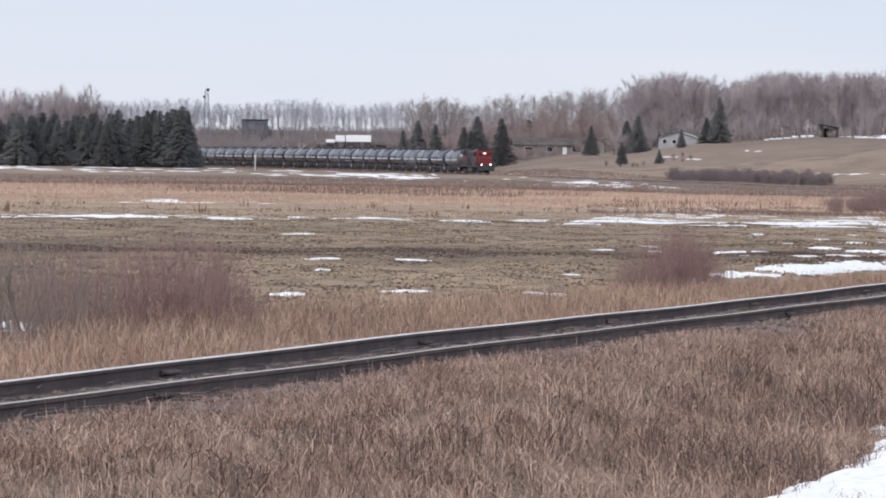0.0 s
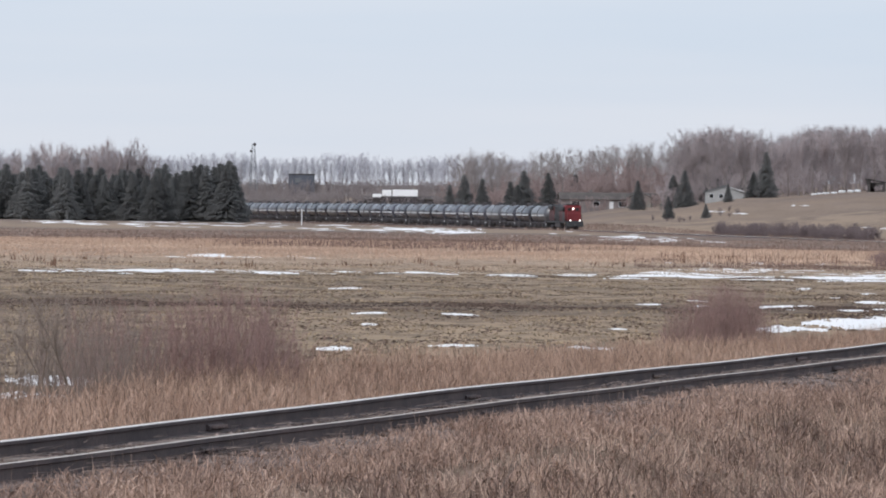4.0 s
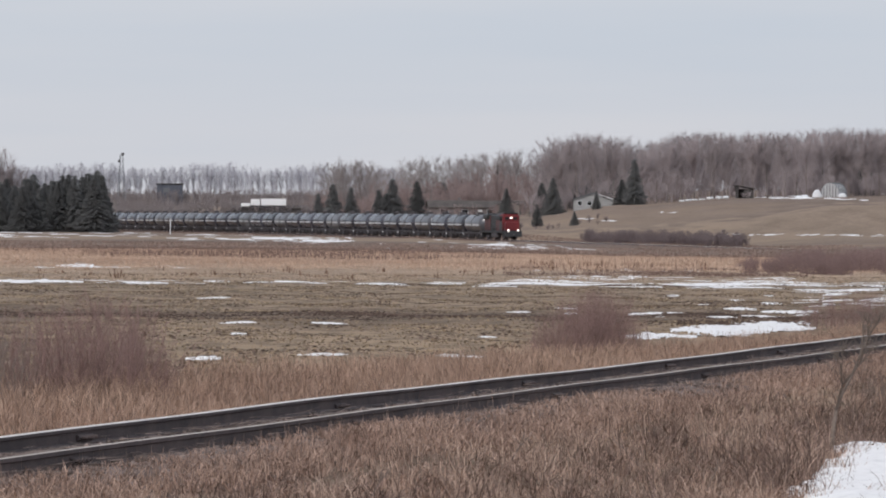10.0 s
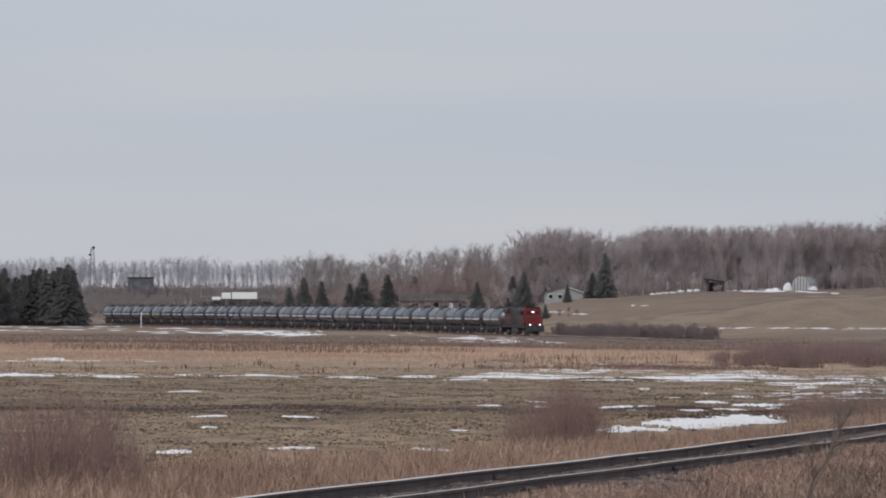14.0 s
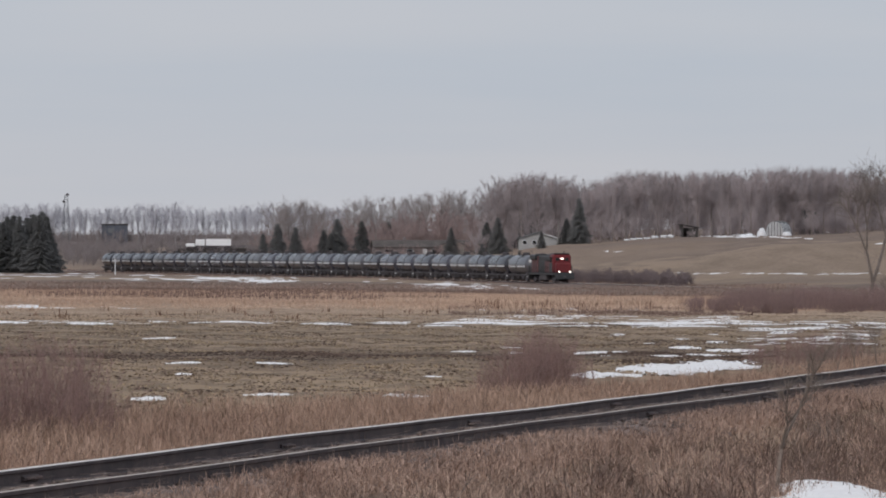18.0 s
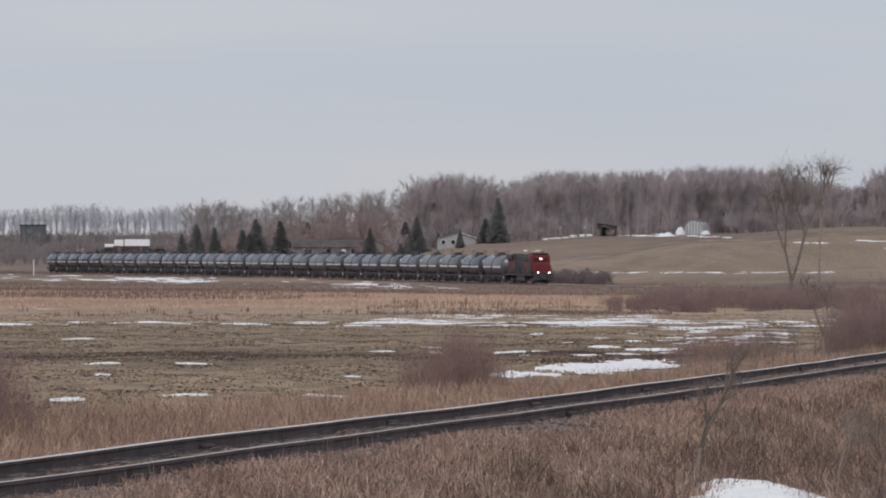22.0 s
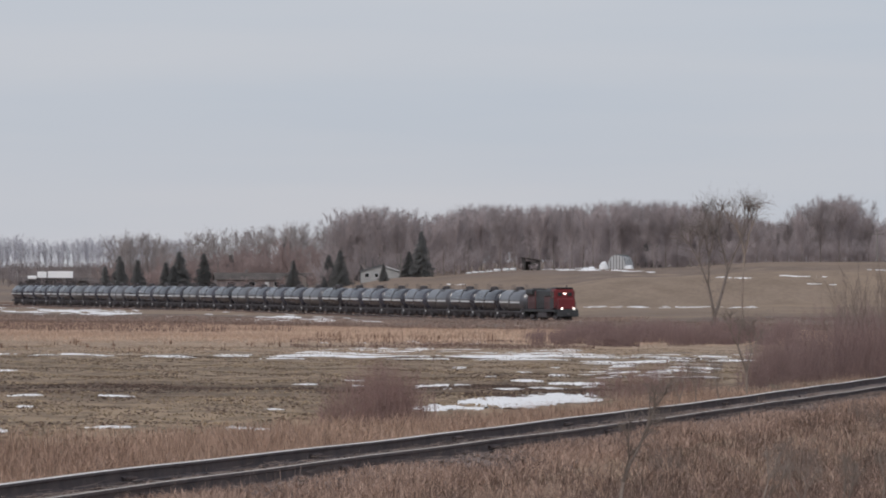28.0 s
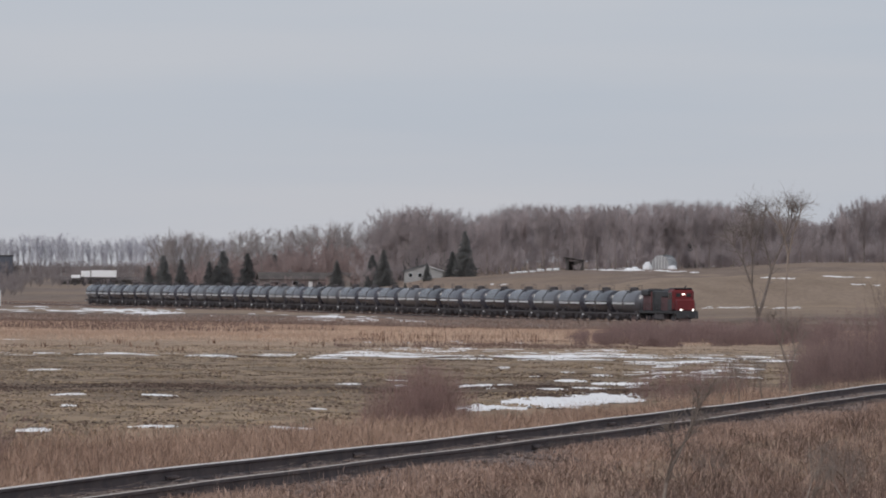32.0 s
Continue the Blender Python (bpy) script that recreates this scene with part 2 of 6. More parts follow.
def ground_material():
    """Dry turf, ploughed stubble and meadow, changing with the distance across the field."""
    m = bpy.data.materials.new("field_ground")
    m.use_nodes = True
    n, l = m.node_tree.nodes, m.node_tree.links
    b = n["Principled BSDF"]
    b.inputs["Roughness"].default_value, b.inputs["Specular IOR Level"].default_value = 0.95, 0.1
    co, sep = n.new("ShaderNodeTexCoord"), n.new("ShaderNodeSeparateXYZ")
    l.new(co.outputs["Object"], sep.inputs["Vector"])
    tex = []
    for scale, det, st in ((0.012, 5, (1.6, 1, 1)), (0.12, 5, (1.5, 0.35, 1)), (1.1, 4, (1.2, 0.3, 1)), (7.0, 3, (1, 1, 1))):
        mp, t = n.new("ShaderNodeMapping"), n.new("ShaderNodeTexNoise")
        mp.inputs["Scale"].default_value = st
        t.inputs["Scale"].default_value, t.inputs["Detail"].default_value = scale, det
        l.new(co.outputs["Object"], mp.inputs["Vector"])
        l.new(mp.outputs["Vector"], t.inputs["Vector"])
        tex.append(t)

    def calc(op, a, c):
        q = n.new("ShaderNodeMath")
        q.operation = op
        for i, v in enumerate((a, c)):
            if isinstance(v, (int, float)):
                q.inputs[i].default_value = v
            else:
                l.new(v, q.inputs[i])
        return q.outputs[0]

    # log distance, its zone borders wavering with the coarse noise
    wav = calc("MULTIPLY", calc("SUBTRACT", tex[0].outputs["Fac"], 0.5), 0.06)
    wav = calc("ADD", wav, calc("MULTIPLY", calc("SUBTRACT", tex[1].outputs["Fac"], 0.5), 0.05))
    dist = calc("MAXIMUM", sep.outputs["Y"], 10.0)
    zone = calc("ADD", calc("DIVIDE", calc("LOGARITHM", calc("DIVIDE", dist, 40.0), 10.0), 2.0), wav)
    ramp = n.new("ShaderNodeValToRGB")
    stops = [(0, (0.278, 0.198, 0.148)), (0.12, (0.353, 0.232, 0.176)), (0.2, (0.372, 0.275, 0.186)), (0.3, (0.372, 0.272, 0.184)),
             (0.317, (0.210, 0.152, 0.114)), (0.334, (0.210, 0.152, 0.114)), (0.345, (0.348, 0.258, 0.182)), (0.414, (0.352, 0.264, 0.190)),
             (0.424, (0.450, 0.350, 0.265)), (0.478, (0.460, 0.340, 0.252)), (0.575, (0.400, 0.268, 0.196)), (0.6, (0.215, 0.162, 0.142)),
             (0.68, (0.190, 0.147, 0.132)), (0.713, (0.308, 0.230, 0.176)), (0.741, (0.332, 0.249, 0.190)), (0.746, (0.244, 0.184, 0.152)), (0.775, (0.236, 0.178, 0.150)), (1, (0.220, 0.191, 0.176))]
    while len(ramp.color_ramp.elements) < len(stops):
        ramp.color_ramp.elements.new(0.5)
    for e, (p, c) in zip(ramp.color_ramp.elements, stops):
        e.position, e.color = p, (*c, 1)
    l.new(zone, ramp.inputs["Fac"])
    last = ramp.outputs["Color"]
    # the clodded field ends at the meadow
    edge = n.new("ShaderNodeMapRange")
    edge.inputs[1].default_value, edge.inputs[2].default_value = 280, 420
    edge.inputs[3].default_value, edge.inputs[4].default_value = 1.0, 0.25
    l.new(dist, edge.inputs[0])
    tilled = edge.outputs[0]
    for t, lo, hi, dark, amt in ((tex[1], 0.40, 0.68, (0.15, 0.11, 0.08), 0.45), (tex[2], 0.42, 0.62, (0.090, 0.070, 0.054), 0.72),
                                 (tex[3], 0.5, 0.75, (0.42, 0.34, 0.23), 0.35), (tex[0], 0.46, 0.66, (0.37, 0.27, 0.19), 0.5)):
        mr, mx = n.new("ShaderNodeMapRange"), n.new("ShaderNodeMixRGB")
        mr.inputs[1].default_value, mr.inputs[2].default_value, mr.inputs[4].default_value = lo, hi, amt
        l.new(t.outputs["Fac"], mr.inputs[0])
        l.new(mr.outputs[0] if t is not tex[2] else calc("MULTIPLY", mr.outputs[0], tilled), mx.inputs[0])
        l.new(last, mx.inputs[1])
        mx.inputs[2].default_value = (*dark, 1)
        last = mx.outputs["Color"]
    l.new(last, b.inputs["Base Color"])
    bp = n.new("ShaderNodeBump")
    bp.inputs["Strength"].default_value, bp.inputs["Distance"].default_value = 0.8, 0.08
    l.new(tex[3].outputs["Fac"], bp.inputs["Height"])
    l.new(bp.outputs["Normal"], b.inputs["Normal"])
    return m


M_GROUND = ground_material()


# ---- plan: ground heights ----
COLS = np.array([-600, 200, 650, 900, 1100, 1300, 1500, 1750, 2100], float)
DIST = np.array([0, 300, 700, 1000, 1110, 1200, 1380, 1700, 2200, 3000, 5200], float)
LAND = np.array([
    [0, 0, 0, 0, 0, 0, 0, 0, 0],
    [0, 0, 0, 0, 0, 0, 0, 0, 0],
    [0.3, 0.3, 0.2, 0, -0.2, -0.3, -0.4, -0.4, -0.3],
    [0.6, 0.5, 0.4, 0.1, -0.1, -0.2, 0.3, 0.8, 1.0],
    [0.7, 0.6, 0.55, 0.4, 0.1, 0.5, 1.4, 2.0, 2.2],
    [0.9, 0.7, 0.7, 1.6, 2.2, 3.4, 5.4, 6.6, 7.0],
    [1.3, 1.1, 0.9, 4.6, 7.6, 9.2, 9.6, 11.2, 11.4],
    [1.7, 1.6, 3.0, 7.0, 11, 12, 12.5, 13, 13],
    [8, 9, 9, 11, 15, 16, 16, 17, 17],
    [18, 18, 18, 19, 20, 21, 21, 22, 22],
    [24, 24, 24, 24, 24, 24, 24, 24, 24]])
NEAR_AT, NEAR_TURN = Vector((-3.93, 57.7)), math.radians(11.14)   # the empty track before the camera
FAR_AT, FAR_TURN = Vector((51.62, 908.5)), 0.181                  # the train's track
NS, NC, FS, FC = math.sin(NEAR_TURN), math.cos(NEAR_TURN), math.sin(FAR_TURN), math.cos(FAR_TURN)


def far_rail_z(d):
    return np.interp(d, [300, 850, 950, 1147, 1280, 1413, 1740, 3000], [-0.6, -0.35, -0.15, 0.6, 1.05, 1.4, 1.95, 3.0])


def near_uv(x, y):
    dx, dy = x - NEAR_AT.x, y - NEAR_AT.y
    return dx * NS + dy * NC, dx * NC - dy * NS


def far_sv(x, y):
    """Along the train's track (away from the camera) and across it."""
    dx, dy = x - FAR_AT.x, y - FAR_AT.y
    return -dx * FS + dy * FC, dx * FC + dy * FS


def smooth(a):
    a = np.clip(a, 0, 1)
    return a * a * (3 - 2 * a)


def ground_z(x, y):
    x, y = np.asarray(x, float), np.asarray(y, float)
    r = np.hypot(x, y)
    ang = np.clip(np.arctan2(x, y), -1.2, 1.2)
    b = np.clip(784 + UNIT * ang, COLS[0], COLS[-1] - 1e-6)
    rr = np.clip(r, 0, DIST[-1] - 1e-6)
    j = np.clip(np.searchsorted(COLS, b, "right") - 1, 0, len(COLS) - 2)
    i = np.clip(np.searchsorted(DIST, rr, "right") - 1, 0, len(DIST) - 2)
    fb = smooth((b - COLS[j]) / (COLS[j + 1] - COLS[j]))
    fr = (rr - DIST[i]) / (DIST[i + 1] - DIST[i])
    fr = 0.5 * fr + 0.5 * smooth(fr)
    z = (LAND[i, j] * (1 - fb) + LAND[i, j + 1] * fb) * (1 - fr) + (LAND[i + 1, j] * (1 - fb) + LAND[i + 1, j + 1] * fb) * fr
    # a second low swell on the hill
    z = z + 1.5 * np.exp(-((r - 1205) / 65) ** 2) * smooth((b - 1150) / 350)
    u, v = near_uv(x, y)
    close = np.exp(-(r / 240) ** 4)
    z = z + close * (0.14 * np.exp(-(v / 2.0) ** 4) - 0.5 * smooth((v - 1.9) / 3.0) * (1 - smooth((v - 9) / 5)) - 0.12 * smooth((-v - 2) / 3))
    s, w = far_sv(x, y)
    k = np.exp(-(w / 9.0) ** 4) * (r > 500)
    z = z * (1 - k) + (far_rail_z(r) - 0.62) * k
    z = z + 0.05 * np.sin(x * 0.9 + y * 0.13) * np.sin(y * 0.21 - x * 0.3) * np.clip(r / 60, 0, 1)
    return z


def gz(x, y):
    return float(ground_z(x, y))


def spot(b, d):
    """The ground point at bearing b, d metres out."""
    x = (b - 784) / UNIT * d
    return x, d, gz(x, d)


def height(y, d):
    """The height that lies y - 436 units below eye level at d metres."""
    return EYE - (y - 436) / UNIT * d


def meet(b, y):
    """Where the sight line at bearing b and drop y meets the ground."""
    d = np.geomspace(20, 4000, 700)
    x = (b - 784) / UNIT * d
    under = ground_z(x, d) > EYE - (y - 436) / UNIT * d
    k = max(1, int(np.argmax(under)) if under.any() else len(d) - 1)
    gap = EYE - (y - 436) / UNIT * d[k - 1:k + 1] - ground_z(x[k - 1:k + 1], d[k - 1:k + 1])
    f = float(np.clip(gap[0] / (gap[0] - gap[1] + 1e-9), 0, 1))
    return spot(b, float(d[k - 1] + f * (d[k] - d[k - 1])))


# ---- mesh helpers ----
def part(name, bm, mat, parent=None, label=""):
    me = bpy.data.meshes.new(name)
    bm.to_mesh(me)
    bm.free()
    mats = mat if isinstance(mat, (list, tuple)) else [mat]
    for q in mats:
        me.materials.append(q)
    ob = new(name, me)
    if parent:
        ob.parent = parent
    if label:
        ob["label"] = label
    return ob


def share(name, me, parent, m=None, label=""):
    ob = new(name, me)
    ob.parent = parent
    if m:
        ob.matrix_basis = m
    if label:
        ob["label"] = label
    return ob


def raw_mesh(name, verts, tris, mat, smooth_faces=False):
    """One mesh from number arrays: vertices and triangles."""
    me = bpy.data.meshes.new(name)
    v, f = np.asarray(verts, np.float32).reshape(-1, 3), np.asarray(tris, np.int32).reshape(-1, 3)
    me.vertices.add(len(v))
    me.vertices.foreach_set("co", v.ravel())
    me.loops.add(len(f) * 3)
    me.loops.foreach_set("vertex_index", f.ravel())
    me.polygons.add(len(f))
    me.polygons.foreach_set("loop_start", np.arange(0, len(f) * 3, 3, dtype=np.int32))
    me.polygons.foreach_set("loop_total", np.full(len(f), 3, np.int32))
    if smooth_faces:
        me.polygons.foreach_set("use_smooth", np.ones(len(f), bool))
    me.update()
    me.validate()
    me.materials.append(mat)
    return me


def box(bm, x0, x1, y0, y1, z0, z1, bevel=0.0):
    r = bmesh.ops.create_cube(bm, size=1.0)["verts"]
    bmesh.ops.transform(bm, verts=r, matrix=Matrix.Translation(((x0 + x1) / 2, (y0 + y1) / 2, (z0 + z1) / 2)) @ Matrix.Diagonal((x1 - x0, y1 - y0, z1 - z0, 1)))
    if bevel:
        bmesh.ops.bevel(bm, geom=list({e for v in r for e in v.link_edges}), offset=bevel, segments=1, affect="EDGES")
    return bm


def boxes(*dims, bevel=0.0):
    bm = bmesh.new()
    for d in dims:
        box(bm, *d, bevel=bevel)
    return bm


def cyl(bm, p, q, r0, r1=None, seg=10):
    p, q = Vector(p), Vector(q)
    m = Matrix.Translation((p + q) / 2) @ (q - p).to_track_quat("Z", "Y").to_matrix().to_4x4()
    bmesh.ops.create_cone(bm, cap_ends=True, segments=seg, radius1=r0, radius2=r0 if r1 is None else r1, depth=(q - p).length, matrix=m)
    return bm


def lathe_x(profile, seg=28):
    """Turns (x, radius) pairs about the x axis."""
    bm = bmesh.new()
    rings = []
    for x, r in profile:
        rings.append([bm.verts.new((x, r * math.cos(2 * math.pi * k / seg), r * math.sin(2 * math.pi * k / seg))) for k in range(seg)])
    for a, c in zip(rings, rings[1:]):
        for k in range(seg):
            bm.faces.new((a[k], a[(k + 1) % seg], c[(k + 1) % seg], c[k])).smooth = True
    bm.faces.new(rings[0])
    bm.faces.new(rings[-1][::-1])
    bmesh.ops.recalc_face_normals(bm, faces=bm.faces)
    return bm


# ---- the ground: one sheet to the horizon ----
def build_ground():
    ang = np.unique(np.concatenate([np.linspace(-math.pi, math.pi, 90), np.linspace(-0.14, 0.16, 260)]))[:-1]
    rad = np.unique(np.concatenate([np.geomspace(4, 4800, 150), np.linspace(40, 130, 150), np.linspace(900, 1500, 110)]))
    A, R = np.meshgrid(ang, rad)
    X, Y = np.sin(A) * R, np.cos(A) * R
    Z = ground_z(X, Y)
    na, nr = len(ang), len(rad)
    v = np.concatenate([np.stack([X, Y, Z], -1).reshape(-1, 3), [[0, 0, gz(0, 0)]]])
    i, j = np.meshgrid(np.arange(nr - 1), np.arange(na), indexing="ij")
    j2 = (j + 1) % na
    a, b, c, d = i * na + j, i * na + j2, (i + 1) * na + j2, (i + 1) * na + j
    t = np.concatenate([np.stack([a, c, b], -1).reshape(-1, 3), np.stack([a, d, c], -1).reshape(-1, 3)])
    k = np.arange(na)
    t = np.concatenate([t, np.stack([np.full(na, na * nr), k, (k + 1) % na], -1)])
    ob = new("ground", raw_mesh("ground", v, t, M_GROUND, True))
    tagged(ob, "wide dry brown field with stubble, rising to a low hill", "field", kind="structure")


build_ground()


# ---- railway tracks ----
RAIL_SHAPE = [(-0.07, 0), (-0.07, 0.012), (-0.014, 0.035), (-0.009, 0.125), (-0.036, 0.137), (-0.036, 0.168), (-0.028, 0.175),
              (0.028, 0.175), (0.036, 0.168), (0.036, 0.137), (0.009, 0.125), (0.014, 0.035), (0.07, 0.012), (0.07, 0)]


def rail_mesh(name, us, place, head=M_RAILTOP_SHEEN, body=M_RAIL, worn=0.013):
    """The rail's section swept along the stations us; place(u) gives the point, the side way is across."""
    bm = bmesh.new()
    rings = []
    for u in us:
        p, side = place(u)
        rings.append([bm.verts.new(p + side * sx + Vector((0, 0, 0.175 - worn if sz == 0.168 else sz))) for sx, sz in RAIL_SHAPE])
    n = len(RAIL_SHAPE)
    for a, c in zip(rings, rings[1:]):
        for k in range(n - 1):
            f = bm.faces.new((a[k], a[k + 1], c[k + 1], c[k]))
            # top and chamfers take the head colour with its painted sheen
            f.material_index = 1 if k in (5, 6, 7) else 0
    bm.faces.new(rings[0])
    bm.faces.new(rings[-1][::-1])
    bmesh.ops.recalc_face_normals(bm, faces=bm.faces)
    return part(name, bm, [body, head])


def near_point(u, v, z):
    v -= 0.55 * (max(u - 40, 0) / 62) ** 2   # the line bends gently away
    return Vector((NEAR_AT.x + u * NS + v * NC, NEAR_AT.y + u * NC - v * NS, z))


def build_near_track():
    track = new("railway_track")
    tagged(track, "disused single railway track with rusty rails and weathered ties", "railway track", kind="structure")
    rng = random.Random(4)
    us = [-30 + 1.2 * k for k in range(230)]
    for side in (-1, 1):
        def place(u, side=side):
            dip = 0.02 * math.exp(-((u - 16) / 12) ** 2) + 0.004 * math.sin(u * 0.53 + side) + 0.005 * math.sin(u * 0.17 + 2 * side)
            return near_point(u, side * 0.753 + 0.008 * math.sin(u * 0.13 + side), 0.175 + dip), Vector((NC, -NS, 0))
        r = rail_mesh("rail", us, place, *((M_RAILTOP_SHEEN, M_RAIL, 0.009) if side < 0 else (M_RAILTOP_DULL_SHEEN, M_RAIL, 0.003)))
        r.parent = track
    # bed of cinders
    vv = [-2.3, -1.7, -1.3, -0.6, 0, 0.6, 1.3, 1.7, 2.3]
    hh = [-0.25, 0.04, 0.12, 0.18, 0.185, 0.2, 0.19, 0.10, -0.25]
    uu = np.arange(-30, 246, 0.4)
    pts, tri = [], []
    for u in uu:
        for v, h in zip(vv, hh):
            p = near_point(u, v + rng.uniform(-0.08, 0.08), h + rng.uniform(-0.04, 0.03))
            pts.append(p[:])
    m = len(vv)
    for i in range(len(uu) - 1):
        for j in range(m - 1):
            a = i * m + j
            tri += [(a, a + 1, a + m), (a + 1, a + m + 1, a + m)]
    bed = new("ballast_bed", raw_mesh("ballast_bed", pts, tri, M_BALLAST))
    bed.parent = track
    # loose stones on the bed and its shoulders
    g = np.random.default_rng(14)
    n = 9000
    u, v = g.uniform(-14, 95, n), g.uniform(-1.7, 2.3, n)
    r = g.uniform(0.012, 0.05, n)
    zz = np.interp(v, vv, hh) + r * 0.3
    v2 = v - 0.55 * (np.maximum(u - 40, 0) / 62) ** 2
    c = np.column_stack([NEAR_AT.x + u * NS + v2 * NC, NEAR_AT.y + u * NC - v2 * NS, np.maximum(zz, ground_z(NEAR_AT.x + u * NS + v2 * NC, NEAR_AT.y + u * NC - v2 * NS) + r * 0.3)])
    six = np.array([[1, 0, 0], [-1, 0, 0], [0, 1, 0], [0, -1, 0], [0, 0, 0.7], [0, 0, -0.7]])
    pts = (c[:, None, :] + six[None] * (r[:, None, None] * g.uniform(0.6, 1.4, (n, 6, 1)))).reshape(-1, 3)
    tri = np.array([[0, 2, 4], [2, 1, 4], [1, 3, 4], [3, 0, 4], [2, 0, 5], [1, 2, 5], [3, 1, 5], [0, 3, 5]])
    stones = new("ballast_stones", raw_mesh("ballast_stones", pts, (tri[None] + (np.arange(n) * 6)[:, None, None]).reshape(-1, 3), M_STONE))
    stones.parent = track
    tagged(stones, kind="stuff")
    meshes = []
    for k in range(5):
        bm = boxes((-1.29, 1.29, -0.11, 0.11, -0.16, 0.0), bevel=0.014)
        for vert in bm.verts:
            vert.co += Vector((rng.uniform(-.02, .02), rng.uniform(-.012, .012), rng.uniform(-.012, .006)))
        me = bpy.data.meshes.new("tie")
        bm.to_mesh(me)
        bm.free()
        me.materials.append(M_TIE)
        meshes.append(me)
    bmp = bmesh.new()
    u = -6.0
    while u < 110:
        z = 0.19 + rng.uniform(-0.03, 0.02)
        m4 = Matrix.Translation(near_point(u, rng.uniform(-.05, .05), z)) @ pose(0, 0, 0, 0, 0, -math.degrees(NEAR_TURN) + rng.uniform(-2.5, 2.5))
        share("tie", meshes[rng.randrange(5)], track, m4)
        if u < 80:
            for side in (-1, 1):
                c = near_point(u, side * 0.753, 0)
                box(bmp, c.x - 0.17, c.x + 0.17, c.y - 0.09, c.y + 0.09, 0.178, 0.2)
        u += 0.53 + rng.uniform(-0.05, 0.05)
    tp = part("tie_plate", bmp, M_RAIL, track)
    tp["kind"] = "stuff"
    # joint bars
    bmj = None
    for side in (-1, 1):
        for k in range(8):
            bmj = bmesh.new()
            a, c = near_point(-3.6 + k * 11.9 + side * 2.9, side * 0.753 + 0.02, 0.255), near_point(-3.0 + k * 11.9 + side * 2.9, side * 0.753 + 0.02, 0.255)
            cyl(bmj, a, c, 0.03, seg=6)
            for q in (0.15, 0.38, 0.62, 0.85):
                e = a.lerp(c, q)
                cyl(bmj, e, e + Vector((NC, -NS, 0)) * 0.08, 0.018, seg=6)
            part("joint_bar", bmj, M_RAIL, track)


def far_point(s, w, z=None):
    x, y = FAR_AT.x - s * FS + w * FC, FAR_AT.y + s * FC + w * FS
    return Vector((x, y, float(far_rail_z(math.hypot(x, y))) if z is None else z))


def build_far_track():
    track = new("main_line_track")
    tagged(track, "railway line on a low gravel bank carrying the train", "railway track", kind="structure")
    ss = [-420 + 20 * k for k in range(85)]
    for side in (-1, 1):
        r = rail_mesh("rail", ss, lambda s, side=side: (far_point(s, side * 0.753) - Vector((0, 0, 0.175)), Vector((FC, FS, 0))))
        r.parent = track
    pts, tri = [], []
    prof = [(-4.2, -1.15), (-2.0, -0.3), (-1.2, -0.22), (1.2, -0.22), (2.0, -0.3), (4.2, -1.15)]
    m = len(prof)
    for s in ss:
        for w, h in prof:
            p = far_point(s, w, 0)
            pts.append((p.x, p.y, far_point(s, 0).z + h))
    for i in range(len(ss) - 1):
        for j in range(m - 1):
            a = i * m + j
            tri += [(a, a + m, a + 1), (a + 1, a + m, a + m + 1)]
    share("ballast_bank", raw_mesh("ballast_bank", pts, tri, M_BALLAST), track)


build_near_track()
build_far_track()


# ---- the train ----
CAR = 17.1
N_CARS = 30
SPEED = 258.2 / 23.0


def side_frame_mesh():
    """The cast frame that joins a truck's axle boxes, one outline given thickness."""
    half = [(0.0, 0.18), (0.52, 0.2), (0.72, 0.36), (1.05, 0.34), (1.42, 0.45), (1.42, 0.62), (0.95, 0.8), (0.0, 0.8)]
    line = half + [(-x, z) for x, z in half[-2:0:-1]]
    bm = bmesh.new()
    near = [bm.verts.new((x, -0.09, z)) for x, z in line]
    far = [bm.verts.new((x, 0.09, z)) for x, z in line]
    bm.faces.new(near)
    bm.faces.new(far[::-1])
    for k in range(len(line)):
        q = (k + 1) % len(line)
        bm.faces.new((near[q], near[k], far[k], far[q]))
    bmesh.ops.recalc_face_normals(bm, faces=bm.faces)
    return bm


def wheelset_mesh(r=0.46):
    bm = bmesh.new()
    cyl(bm, (0, -0.9, r), (0, 0.9, r), 0.08, seg=8)
    for side in (-1, 1):
        cyl(bm, (0, side * 0.69, r), (0, side * 0.82, r), r, seg=18)
        cyl(bm, (0, side * 0.66, r), (0, side * 0.69, r), r + 0.03, seg=18)
    return bm


def add_trucks(thing, xs, axles, r):
    """Trucks at xs: a bolster with its brake gear, one block enlarged to fill the shade, two side frames and the
    wheelsets.
    """
    kept = {}

    def piece(name, make, parent, at):
        if name in kept:
            ob = share(name, kept[name], parent)
        else:
            ob = part(name, make(), M_FRAME, parent)
            kept[name] = ob.data
        ob.location = at
        return ob

    for x in xs:
        t = piece("truck", lambda: boxes((-1.3, 1.3, -0.64, 0.64, 0.26, 0.84), bevel=0.08), thing, (x, 0, 0))
        for y in (-1.0, 1.0):
            piece("side_frame", side_frame_mesh, t, (0, y, 0))
        for ax in axles:
            piece("wheelset", lambda: wheelset_mesh(r), t, (ax, 0, 0))


